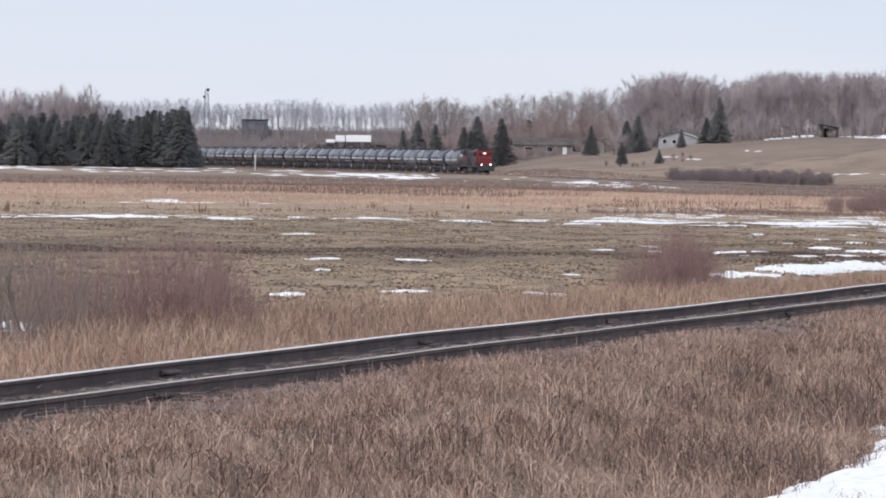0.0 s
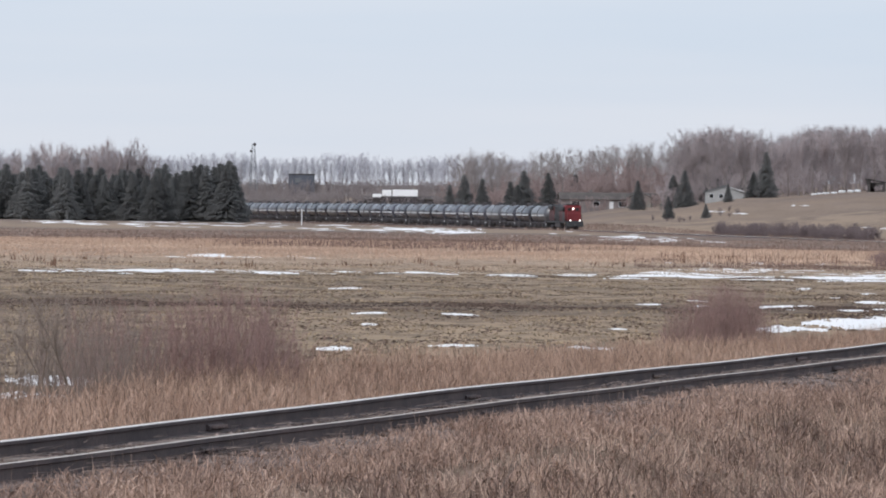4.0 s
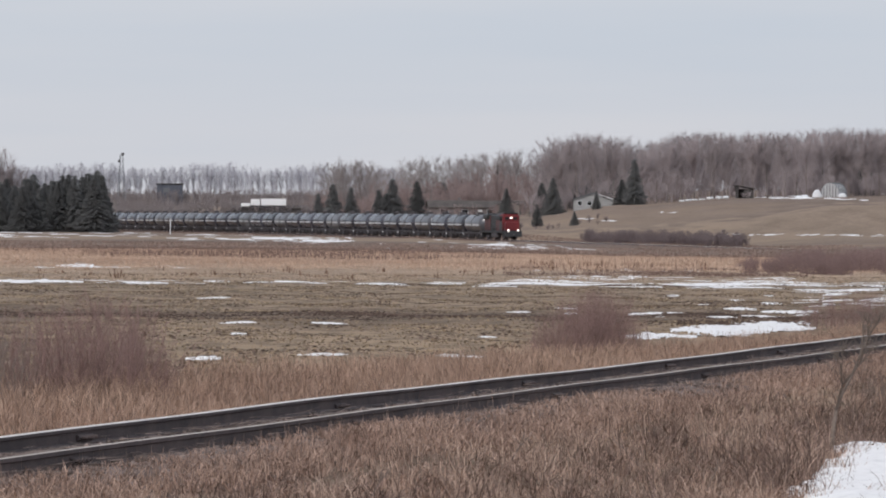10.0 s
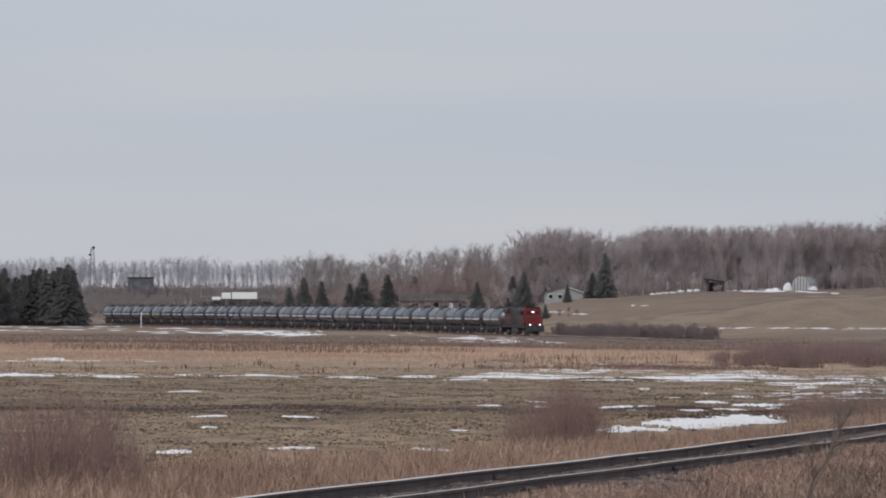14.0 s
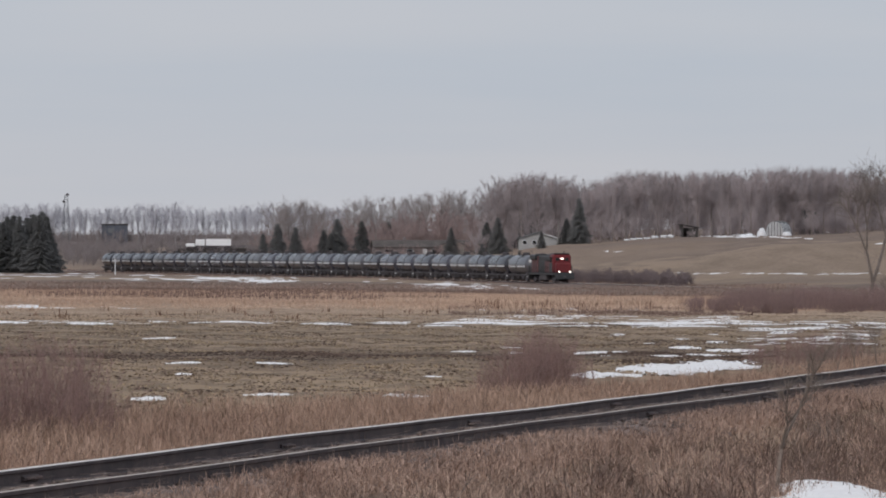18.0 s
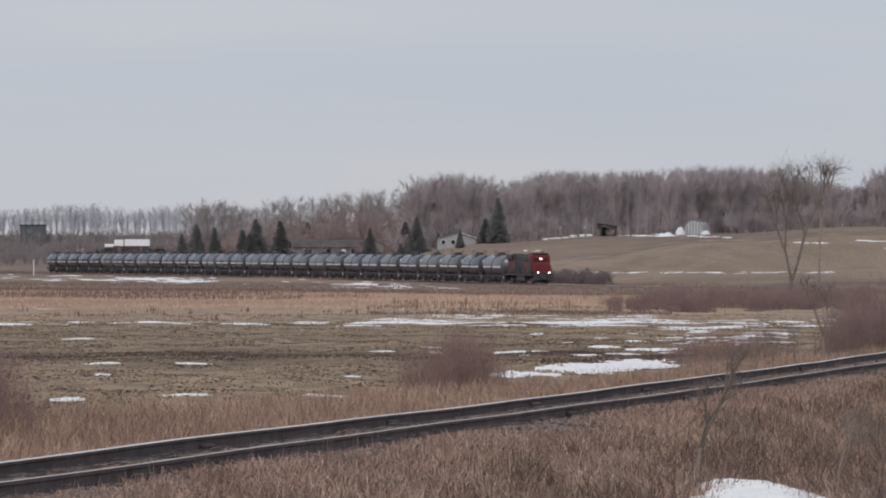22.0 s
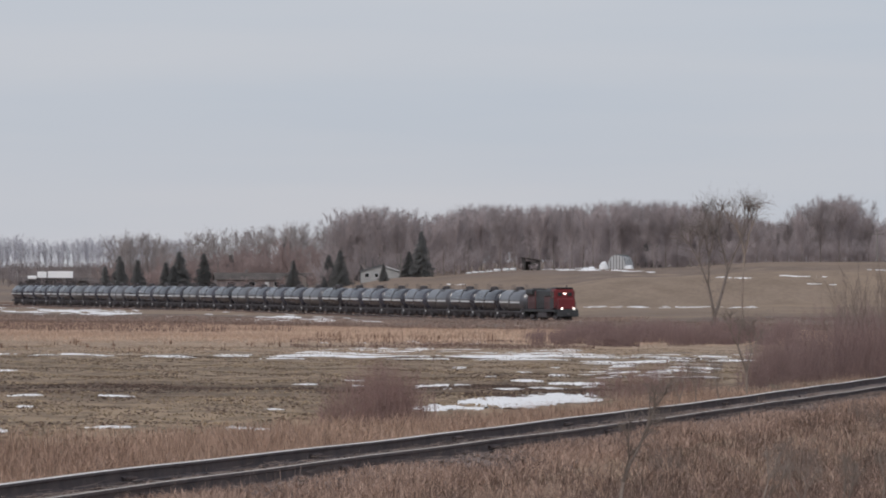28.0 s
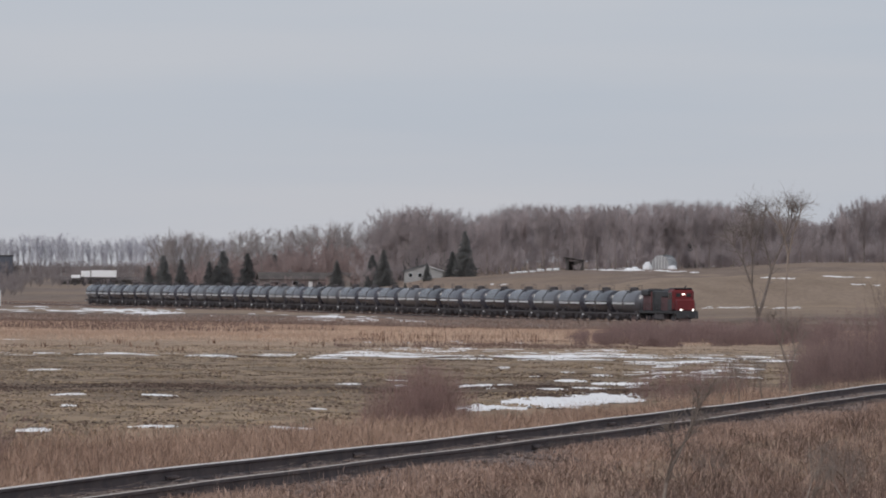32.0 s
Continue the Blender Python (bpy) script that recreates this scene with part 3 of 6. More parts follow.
def build_tank_car(paint, label):
    car = new("tank_car")
    tagged(car, label, "tank car", "tank cars of the train")
    R, half, zc = 1.6, 6.75, 2.72
    prof = [(-half - 0.8, 0.05), (-half - 0.76, 0.5), (-half - 0.62, 1.0), (-half - 0.32, 1.42), (-half - 0.1, 1.56), (-half, R)]
    prof += [(-x, r) for x, r in prof[::-1]]
    bm = lathe_x(prof, 32)
    bmesh.ops.translate(bm, verts=bm.verts, vec=(0, 0, zc))
    tank = part("tank", bm, paint, car)
    # white reflective stripe along each flank, broken at the ladder
    for side in (-1, 1):
        bm = bmesh.new()
        for x0, x1 in ((-6.6, -0.5), (0.5, 6.6)):
            y = side * (math.sqrt(R * R - 0.21 ** 2) + 0.04)
            box(bm, x0, x1, min(y, y - side * 0.06), max(y, y - side * 0.06), zc - 0.32, zc - 0.10)
        part("stripe", bm, M_WHITE, car, "white reflective stripe")
    for side in (-1, 1):
        bm = bmesh.new()
        for x in (-0.24, 0.24):
            cyl(bm, (x, side * (R + 0.09), 1.05), (x, side * (R + 0.09), zc + 0.4), 0.022, seg=6)
            cyl(bm, (x, side * (R + 0.09), zc + 0.4), (x, side * 0.75, zc + R + 0.12), 0.022, seg=6)
        for k in range(7):
            cyl(bm, (-0.24, side * (R + 0.09), 1.15 + k * 0.3), (0.24, side * (R + 0.09), 1.15 + k * 0.3), 0.016, seg=5)
        part("ladder", bm, M_FRAME, car)
    bm = bmesh.new()
    cyl(bm, (0, 0, zc + R - 0.06), (0, 0, zc + R + 0.42), 0.62, 0.58, 16)
    cyl(bm, (0, 0, zc + R + 0.42), (0, 0, zc + R + 0.5), 0.52, 0.3, 16)
    part("valve_housing", bm, M_FRAME, car)
    part("manway", cyl(bmesh.new(), (1.2, 0, zc + R - 0.05), (1.2, 0, zc + R + 0.2), 0.28, 0.25, 12), M_FRAME, car)
    for side in (-1, 1):
        bm = bmesh.new()
        box(bm, -1.2, 1.2, side * 0.75 - 0.2, side * 0.75 + 0.2, zc + R - 0.02, zc + R + 0.03)
        for x in (-1.2, -0.4, 0.4, 1.2):
            cyl(bm, (x, side * 0.92, zc + R - 0.15), (x, side * 0.92, zc + R + 0.75), 0.02, seg=5)
        cyl(bm, (-1.2, side * 0.92, zc + R + 0.75), (1.2, side * 0.92, zc + R + 0.75), 0.02, seg=5)
        part("platform", bm, M_FRAME, car)
    bm = boxes((-8.4, -4.7, -0.35, 0.35, 0.75, 1.25), (4.7, 8.4, -0.35, 0.35, 0.75, 1.25), (-4.7, 4.7, -0.18, 0.18, 0.95, 1.25),
               (-8.45, -8.2, -1.45, 1.45, 0.85, 1.2), (8.2, 8.45, -1.45, 1.45, 0.85, 1.2), bevel=0.02)
    part("underframe", bm, M_FRAME, car)
    for x in (-5.9, 5.9):
        for side in (-1, 1):
            part("saddle", boxes((x - 0.5, x + 0.5, side * 0.9 - 0.25, side * 0.9 + 0.25, 1.0, 1.8), bevel=0.05), M_FRAME, car)
    # air tank and outlet are oversized to stand in for the underside's shade
    part("air_tank", boxes((-3.4, -1.2, -1.0, 1.0, 0.45, 1.15), bevel=0.12), M_FRAME, car)
    part("outlet", boxes((-0.6, 0.9, -0.6, 0.6, 0.3, 1.2), bevel=0.1), M_FRAME, car, "bottom outlet in its skid")
    # added block and continuous sills, closing lit gaps where there is only shade
    part("brake_gear", boxes((1.5, 3.6, -1.1, 1.1, 0.5, 1.15), bevel=0.08), M_FRAME, car)
    for side in (-1, 1):
        part("side_sill", boxes((-8.2, 8.2, side * 1.3 - 0.05, side * 1.3 + 0.05, 0.98, 1.22), bevel=0.015), M_FRAME, car)
    for x in (-8.32, 8.32):
        bm = bmesh.new()
        for side in (-1, 1):
            for z in (1.25, 1.75, 2.2):
                cyl(bm, (x, side * 1.42, z - 0.45), (x, side * 1.42, z), 0.02, seg=5)
            cyl(bm, (x, side * 1.42, 2.2), (x - math.copysign(0.9, x), side * 1.42, 2.2), 0.02, seg=5)
        cyl(bm, (x, -1.42, 2.2), (x, 1.42, 2.2), 0.02, seg=5)
        part("end_railing", bm, M_FRAME, car)
        part("coupler", boxes((min(x, x + math.copysign(0.35, x)), max(x, x + math.copysign(0.35, x)), -0.12, 0.12, 0.72, 1.0), bevel=0.03), M_FRAME, car)
        for side in (-1, 1):
            part("reflector", boxes((x - 0.12, x + 0.12, side * 1.47 - 0.03, side * 1.47 + 0.03, 0.78, 1.0)), M_WHITE, car, "white reflective plate")
    add_trucks(car, (-5.9, 5.9), (-0.9, 0.9), 0.46)
    return car


def build_locomotive():
    loco = new("locomotive")
    tagged(loco, "red and black diesel freight locomotive with its headlights lit", "locomotive")
    # front is at +x
    part("frame", boxes((-10.7, 10.6, -1.5, 1.5, 1.2, 1.55), (-10.9, -10.6, -1.5, 1.5, 0.5, 1.6), bevel=0.03), M_BLACK, loco)
    bm = boxes((10.45, 10.75, -1.52, 1.52, 0.55, 1.62), bevel=0.04)
    vs = [v for v in bm.verts if v.co.z < 0.8 and v.co.x > 10.6]
    for v in vs:
        v.co.x += 0.35
    part("pilot", bm, M_BLACK, loco, "black snowplough pilot")
    part("nose", boxes((8.6, 10.3, -1.22, 1.22, 1.55, 3.15), bevel=0.16), M_RED, loco, "bright red nose")
    bm = boxes((5.9, 8.7, -1.52, 1.52, 1.55, 4.55), bevel=0.3)
    cab = part("cab", bm, M_RED, loco, "bright red wide cab")
    part("cab_roof", boxes((5.7, 8.6, -1.25, 1.25, 4.5, 4.74), bevel=0.1), M_BLACK, loco)
    for y in (-1.05, 0.4):
        part("windscreen", boxes((8.68, 8.74, y, y + 0.65, 3.5, 3.98), bevel=0.02), M_GLASS, cab)
    for side in (-1, 1):
        y = side * 1.53
        for x in (6.3, 7.4):
            part("side_window", boxes((x, x + 0.85, y - 0.02, y + 0.02, 3.3, 4.1), bevel=0.015), M_GLASS, cab)
        part("cab_panel", boxes((5.95, 8.2, y - 0.014, y + 0.014, 1.62, 3.2)), M_GREY, cab, "dull grey lower cab side")
        part("roof_fairing", boxes((1.2, 5.9, side * 1.0 - 0.3, side * 1.0 + 0.3, 3.4, 4.3), bevel=0.15), M_BLACK, loco)
    part("hood", boxes((-5.5, 5.95, -0.95, 0.95, 1.55, 4.3), bevel=0.1), M_BLACK, loco, "black engine hood")
    part("hood_band", boxes((0.6, 4.9, -1.16, 1.16, 1.56, 3.5), bevel=0.05), M_RED_DIRTY, loco, "dusty red band on the hood")
    part("radiator_section", boxes((-10.3, -5.5, -1.1, 1.1, 1.55, 4.2), bevel=0.1), M_RED_DIRTY, loco, "dusty red rear hood")
    bm = boxes((-10.0, -5.7, -1.48, 1.48, 3.6, 4.5), bevel=0.2)
    part("radiator", bm, M_BLACK, loco)
    part("brake_housing", boxes((1.4, 5.2, -1.15, 1.15, 3.85, 4.55), bevel=0.15), M_BLACK, loco)
    for x, z, r in ((-8.8, 4.45, 0.75), (-7.0, 4.45, 0.75), (2.4, 4.5, 0.6), (4.0, 4.5, 0.6)):
        part("fan", cyl(bmesh.new(), (x, 0, z), (x, 0, z + 0.17), r, r * 0.92, 18), M_FRAME, loco)
    part("exhaust", boxes((-1.4, -0.6, -0.35, 0.35, 4.28, 4.6), bevel=0.05), M_FRAME, loco)
    for side in (-1, 1):
        for k in range(5):
            x = -5.2 + k * 1.22
            part("hood_door", boxes((x, x + 1.1, side * 0.96 - 0.012, side * 0.96 + 0.012, 1.75, 3.3), bevel=0.01), M_BLACK, loco)
        bm = bmesh.new()
        xs = [-10.3 + 1.45 * k for k in range(12)]
        for x in xs:
            cyl(bm, (x, side * 1.46, 1.5), (x, side * 1.46, 2.6), 0.022, seg=5)
        cyl(bm, (xs[0], side * 1.46, 2.6), (xs[-1], side * 1.46, 2.6), 0.022, seg=5)
        cyl(bm, (xs[0], side * 1.46, 2.1), (xs[-1], side * 1.46, 2.1), 0.018, seg=5)
        part("handrail", bm, M_GREY, loco)
        bm = bmesh.new()
        for x in (8.95, 9.5):
            cyl(bm, (x, side * 1.5, 0.5), (x, side * 1.5, 2.7), 0.03, seg=6)
        for k in range(4):
            box(bm, 8.94, 9.51, side * 1.42 - 0.1, side * 1.42 + 0.1, 0.5 + 0.3 * k, 0.54 + 0.3 * k)
        part("steps", bm, M_GREY, loco)
        part("grab_iron", cyl(bmesh.new(), (-10.45, side * 1.5, 0.5), (-10.45, side * 1.5, 2.7), 0.03, seg=6), M_GREY, loco)
        part("fuel_tank", boxes((-2.6, 2.6, side * 0.95 - 0.45, side * 0.95 + 0.45, 0.35, 1.2), bevel=0.12), M_FRAME, loco)
        bm = bmesh.new()
        cyl(bm, (10.62, side * 0.86, 1.72), (10.78, side * 0.86, 1.72), 0.115, 0.1, 14)
        part("ditch_light", bm, M_LAMP, loco, "lit ditch light")
    bm = bmesh.new()
    for y in (-0.1, 0.1):
        cyl(bm, (8.7, y, 3.85), (8.86, y, 3.85), 0.095, 0.085, 14)
    part("headlight", bm, M_LAMP, loco, "lit twin headlight")
    bm = bmesh.new()
    cyl(bm, (7.2, 0.5, 4.7), (7.9, 0.5, 4.95), 0.06, 0.12, 8)
    part("horn", bm, M_FRAME, loco)
    part("aerial", cyl(bmesh.new(), (6.6, -0.7, 4.68), (6.6, -0.7, 5.1), 0.015, seg=5), M_FRAME, loco)
    add_trucks(loco, (-7.4, 7.4), (-1.85, 0, 1.85), 0.5)
    for x in (-11.1, 11.1):
        part("coupler", boxes((x - 0.3, x + 0.3, -0.13, 0.13, 0.72, 1.02), bevel=0.03), M_FRAME, loco)
    return loco


LOCO = build_locomotive()
CAR_BLACK = build_tank_car(M_TANK, "black railway tank car with a white side stripe")
CAR_GREY = build_tank_car(M_TANK_GREY, "dusty dark grey railway tank car with a white side stripe")
CARS = []
car_rng = random.Random(12)
for k in range(N_CARS):
    src = CAR_GREY if k in (0, 3, 9, 13, 16, 21, 24) else CAR_BLACK
    first = not any(c is src for c in CARS)
    CARS.append(src if first else copy_thing(src, pose(0, 0, 0)))
plate = part("placard", boxes((-0.5, 0.5, 1.5, 1.56, 2.9, 3.5)), M_WHITE, None, "white board on the flank")
plate.parent = CARS[19]
plate.matrix_basis = pose(-5.5, -3.06, -0.2)


def train_pose(s):
    p, q = far_point(s, 0), far_point(s - 6, 0)
    w = far_point(s + 6, 0)
    d = (q - w).normalized()
    turn = Matrix((d, Vector((0, 0, 1)).cross(d).normalized(), d.cross(Vector((0, 0, 1)).cross(d).normalized()))).transposed().to_4x4()
    return Matrix.Translation(p) @ turn


# ---- plants ----
def tubes(segs, sides=3, twist=None):
    """Tapered tubes for rows of (p, q, r0, r1): vertex and triangle arrays. A zero r1 ends in a point."""
    segs = np.asarray(segs, float).reshape(-1, 8)
    p, q, r0, r1 = segs[:, 0:3], segs[:, 3:6], segs[:, 6], segs[:, 7]
    d = q - p
    d /= np.linalg.norm(d, axis=1, keepdims=True) + 1e-9
    ref = np.where(np.abs(d[:, 2:3]) < 0.9, [[0, 0, 1.0]], [[1.0, 0, 0]])
    a = np.cross(d, ref)
    a /= np.linalg.norm(a, axis=1, keepdims=True) + 1e-9
    c = np.cross(d, a)
    n = len(segs)
    ang = 2 * np.pi * np.arange(sides) / sides
    ring = np.cos(ang)[None, :, None] * a[:, None, :] + np.sin(ang)[None, :, None] * c[:, None, :]
    low = p[:, None, :] + ring * r0[:, None, None]
    high = q[:, None, :] + ring * r1[:, None, None]
    v = np.concatenate([low, high], 1).reshape(-1, 3)
    k = np.arange(sides)
    k2 = (k + 1) % sides
    one = np.concatenate([np.stack([k, k2, sides + k], 1), np.stack([k2, sides + k2, sides + k], 1)])
    t = (one[None] + (np.arange(n) * 2 * sides)[:, None, None]).reshape(-1, 3)
    return v, t


def spikes(segs):
    """Three-sided twigs that end in a point, for rows of (p, q, r)."""
    segs = np.asarray(segs, float).reshape(-1, 7)
    p, q, r = segs[:, 0:3], segs[:, 3:6], segs[:, 6]
    d = q - p
    d /= np.linalg.norm(d, axis=1, keepdims=True) + 1e-9
    ref = np.where(np.abs(d[:, 2:3]) < 0.9, [[0, 0, 1.0]], [[1.0, 0, 0]])
    a = np.cross(d, ref)
    a /= np.linalg.norm(a, axis=1, keepdims=True) + 1e-9
    c = np.cross(d, a)
    n = len(segs)
    ring = [p + (math.cos(g) * a + math.sin(g) * c) * r[:, None] for g in (0.3, 2.4, 4.5)]
    v = np.stack(ring + [q], 1).reshape(-1, 3)
    one = np.array([[0, 1, 3], [1, 2, 3], [2, 0, 3]])
    t = (one[None] + (np.arange(n) * 4)[:, None, None]).reshape(-1, 3)
    return v, t


def join(*pieces):
    vs, ts, o = [], [], 0
    for v, t in pieces:
        vs.append(v)
        ts.append(t + o)
        o += len(v)
    return np.concatenate(vs), np.concatenate(ts)


def turned(d, rng, spread):
    """A direction off d by about spread radians."""
    v = Vector(d)
    side = v.orthogonal().normalized()
    side.rotate(Matrix.Rotation(rng.uniform(0, 2 * math.pi), 3, v))
    return (v.normalized() * math.cos(spread) + side * math.sin(spread)).normalized()


def tree_shape(seed, h, clear, spread, rise, thick, limbs, twigs, fine=0.028, multi=1, fan=False):
    """A leafless tree: trunk, limbs, branches, and a haze of twigs. fan: the trunk parts low down into limbs that reach the top."""
    rng = random.Random(seed)
    trunk, wood, fringe = [], [], []

    def run(p, d, length, r0, r1, n, wob, store):
        pts = [(Vector(p), r0)]
        d = Vector(d)
        for k in range(n):
            d = (d + Vector((rng.gauss(0, wob), rng.gauss(0, wob), rng.gauss(0, wob * 0.5) + rise * 0.12))).normalized()
            q = pts[-1][0] + d * (length / n)
            r = r0 + (r1 - r0) * (k + 1) / n
            store.append((*pts[-1][0], *q, pts[-1][1], r))
            pts.append((q, r))
        return pts, d

    def along(pts, f):
        n = len(pts) - 1
        k = min(int(f * n), n - 1)
        return pts[k][0].lerp(pts[k + 1][0], f * n - k), (pts[k + 1][0] - pts[k][0]).normalized(), pts[k][1]

    for s in range(multi):
        lean = Vector((0, 0, 1)) if multi == 1 else turned((0, 0, 1), rng, rng.uniform(0.12, 0.3))
        th = h * (1 if s == 0 else rng.uniform(0.7, 0.95))
        tr, d = run((rng.gauss(0, .1 * (multi > 1)), rng.gauss(0, .1 * (multi > 1)), -0.3), lean, th * 0.86, thick, thick * 0.12, 7, 0.05, trunk)
        for i in range(limbs):
            g = (i + rng.random()) / limbs
            f = clear + (0.55 * g if fan else (1 - clear) * g) * (1 - clear if fan else 1)
            base, _, r0 = along(tr, min(f, 0.99))
            rr = r0 * 0.5
            if fan:
                ln = (h - base.z) * rng.uniform(0.72, 1.0)
                ld = turned((0, 0, 1), rng, rng.uniform(0.15, 0.75) * spread)
                ln *= 1.0 if ld.z > 0.8 else 0.85
            else:
                ln = spread * (1.05 - 0.62 * (f - clear) / (1 - clear)) * rng.uniform(0.7, 1.15)
                ld = turned((0, 0, 1), rng, rng.uniform(0.5, 1.05) * (1.15 - 0.6 * rise))
            lp, _ = run(base, ld, ln, rr, rr * 0.2, 5, 0.11, wood)
            nb = 13 if fan else 7
            for j in range(nb):
                g = rng.uniform(0.12 if fan else 0.25, 1)
                b0, along_d, _ = along(lp, g)
                bl = h * rng.uniform(0.10, 0.2) * (1.15 - 0.5 * g) if fan else ln * rng.uniform(0.25, 0.5)
                bd = turned(along_d + Vector((0, 0, 0.3 * rise)), rng, rng.uniform(0.3, 0.9))
                bp, _ = run(b0, bd, bl, rr * 0.25, rr * 0.07, 2, 0.15, wood)
                for w in range(twigs):
                    t0, td, _ = along(bp, rng.uniform(0.05, 1))
                    td = turned(td + Vector((0, 0, 0.45 * rise)), rng, rng.uniform(0.15, 0.95))
                    q = t0 + td * (h * rng.uniform(0.035, 0.12) if fan else ln * rng.uniform(0.16, 0.5))
                    fringe.append((*t0, *q, fine * rng.uniform(0.6, 1.2)))
    tv, tt = tubes(trunk, 6)
    cv, ct = join(tubes(wood, 4), spikes(fringe))
    k = h / max(cv[:, 2].max(), tv[:, 2].max())
    return (tv * k, tt), (cv * k, ct)


def bare_tree(*args, mats=None, label="", name="bare_tree", **more):
    (tv, tt), (cv, ct) = tree_shape(*args, **more)
    tree = new(name)
    tagged(tree, label, "tree", "bare trees")
    share("trunk", raw_mesh("trunk", tv, tt, mats[0], True), tree)
    share("crown", raw_mesh("crown", cv, ct, mats[1]), tree)
    return tree


def forked_tree(seed, h, stem, spread, thick, depth, fine, mat, label, name):
    """A slight tree whose short stem parts again and again into two uneven limbs, with side twigs."""
    rng = random.Random(seed)
    trunk, wood, fringe = [], [], []

    def grow(p, d, length, r, left, store):
        n = 4
        for k in range(n):
            d = (d + Vector((rng.gauss(0, 0.07), rng.gauss(0, 0.07), 0.05))).normalized()
            q = p + d * (length / n)
            ra, rb = r * (1 - 0.09 * k), r * (1 - 0.09 * (k + 1))
            store.append((*p, *q, ra, rb))
            for w in range(0 if left == depth else 2):
                a = p.lerp(q, rng.random())
                e = a + turned(d, rng, rng.uniform(0.4, 1.2)) * h * rng.uniform(0.04, 0.15)
                fringe.append((*a, *e, min(fine * rng.uniform(0.8, 1.4), rb)))
                for i in range(2):
                    f = a.lerp(e, rng.uniform(0.3, 0.95))
                    g = f + turned(e - a, rng, rng.uniform(0.3, 0.9)) * h * rng.uniform(0.02, 0.07)
                    fringe.append((*f, *g, fine * rng.uniform(0.5, 0.9)))
            p = q
        if left:
            side = Vector((rng.choice((-1, 1)), rng.uniform(-0.6, 0.6), 0)).normalized()
            for sign, part_of in ((1, rng.uniform(0.75, 1.0)), (-1, rng.uniform(0.55, 0.9))):
                e = (d + side * sign * spread * rng.uniform(0.7, 1.2)).normalized()
                grow(p, e, length_at[depth - left] * part_of, r * (0.5 + 0.18 * part_of), left - 1, wood)

    rest = h - stem
    share_of = [0.62 ** k for k in range(depth)]
    length_at = [rest * q / sum(share_of) for q in share_of]
    grow(Vector((0, 0, -0.1)), Vector((0, 0, 1)), stem + 0.1, thick, depth, trunk)
    tree = new(name)
    tagged(tree, label, "tree", "bare trees")
    tv, tt = tubes(trunk, 8)
    cv, ct = join(tubes(wood, 5), spikes(fringe))
    k = h / cv[:, 2].max()
    share("trunk", raw_mesh("trunk", tv * k, tt, mat, True), tree)
    share("crown", raw_mesh("crown", cv * k, ct, mat), tree)
    return tree


def wood_stuff(name, shapes, places, mat, label, category="wood"):
    """Plants that nobody could count, joined: places as (shape number, bearing, distance, size, turn)."""
    vs, ts, o = [], [], 0
    for k, b, d, size, turn in places:
        v, t = shapes[k]
        x, y, z = spot(b, d)
        c, s = math.cos(turn) * size, math.sin(turn) * size
        vs.append(np.column_stack([v[:, 0] * c - v[:, 1] * s + x, v[:, 0] * s + v[:, 1] * c + y, v[:, 2] * size + z]))
        ts.append(t + o)
        o += len(v)
    ob = new(name, raw_mesh(name, np.concatenate(vs), np.concatenate(ts), mat))
    return tagged(ob, label, category, kind="stuff")


def spruce_tree(seed, h, r, label="dark green spruce tree with drooping boughs, greyed by painted haze"):
    rng = random.Random(seed)
    trunk = [(0, 0, -0.3, 0, 0, h * 0.6, 0.16, 0.08), (0, 0, h * 0.6, 0, 0, h, 0.08, 0.01)]
    limbs, needles = [], []
    z = h * 0.05
    while z < h * 0.99:
        f = 1 - z / h
        reach = r * f * (1.05 if f < 0.85 else 0.85)
        for k in range(10):
            a = rng.uniform(0, 2 * math.pi)
            ln = reach * rng.uniform(0.65, 1.12) + 0.12
            droop = -0.25 * ln + 0.1 * rng.random()
            p, q = Vector((0, 0, z)), Vector((math.cos(a) * ln, math.sin(a) * ln, z + droop))
            limbs.append((*p, *q, 0.03, 0.008))
            for j in range(max(6, int(ln * 17))):
                g = rng.uniform(0.12, 1.02)
                c = p.lerp(q, g) + Vector((rng.gauss(0, .1), rng.gauss(0, .1), rng.gauss(0, .05)))
                e = c + Vector((math.cos(a) * rng.uniform(.05, .45) + rng.gauss(0, .22), math.sin(a) * rng.uniform(.05, .45) + rng.gauss(0, .22), rng.uniform(-.32, .05)))
                needles.append((*c, *e, rng.uniform(0.03, 0.07)))
        z += max(0.16, h * 0.022)
    for k in range(6):
        needles.append((0, 0, h * 0.93, rng.gauss(0, .08), rng.gauss(0, .08), h * rng.uniform(0.98, 1.04), 0.07))
    tree = new("spruce_tree")
    tagged(tree, label, "tree", "spruce trees")
    share("trunk", raw_mesh("trunk", *tubes(trunk, 6), M_BARK), tree)
    share("crown", raw_mesh("crown", *join(tubes(limbs, 3), spikes(needles)), M_SPRUCE_HAZED), tree)
    return tree


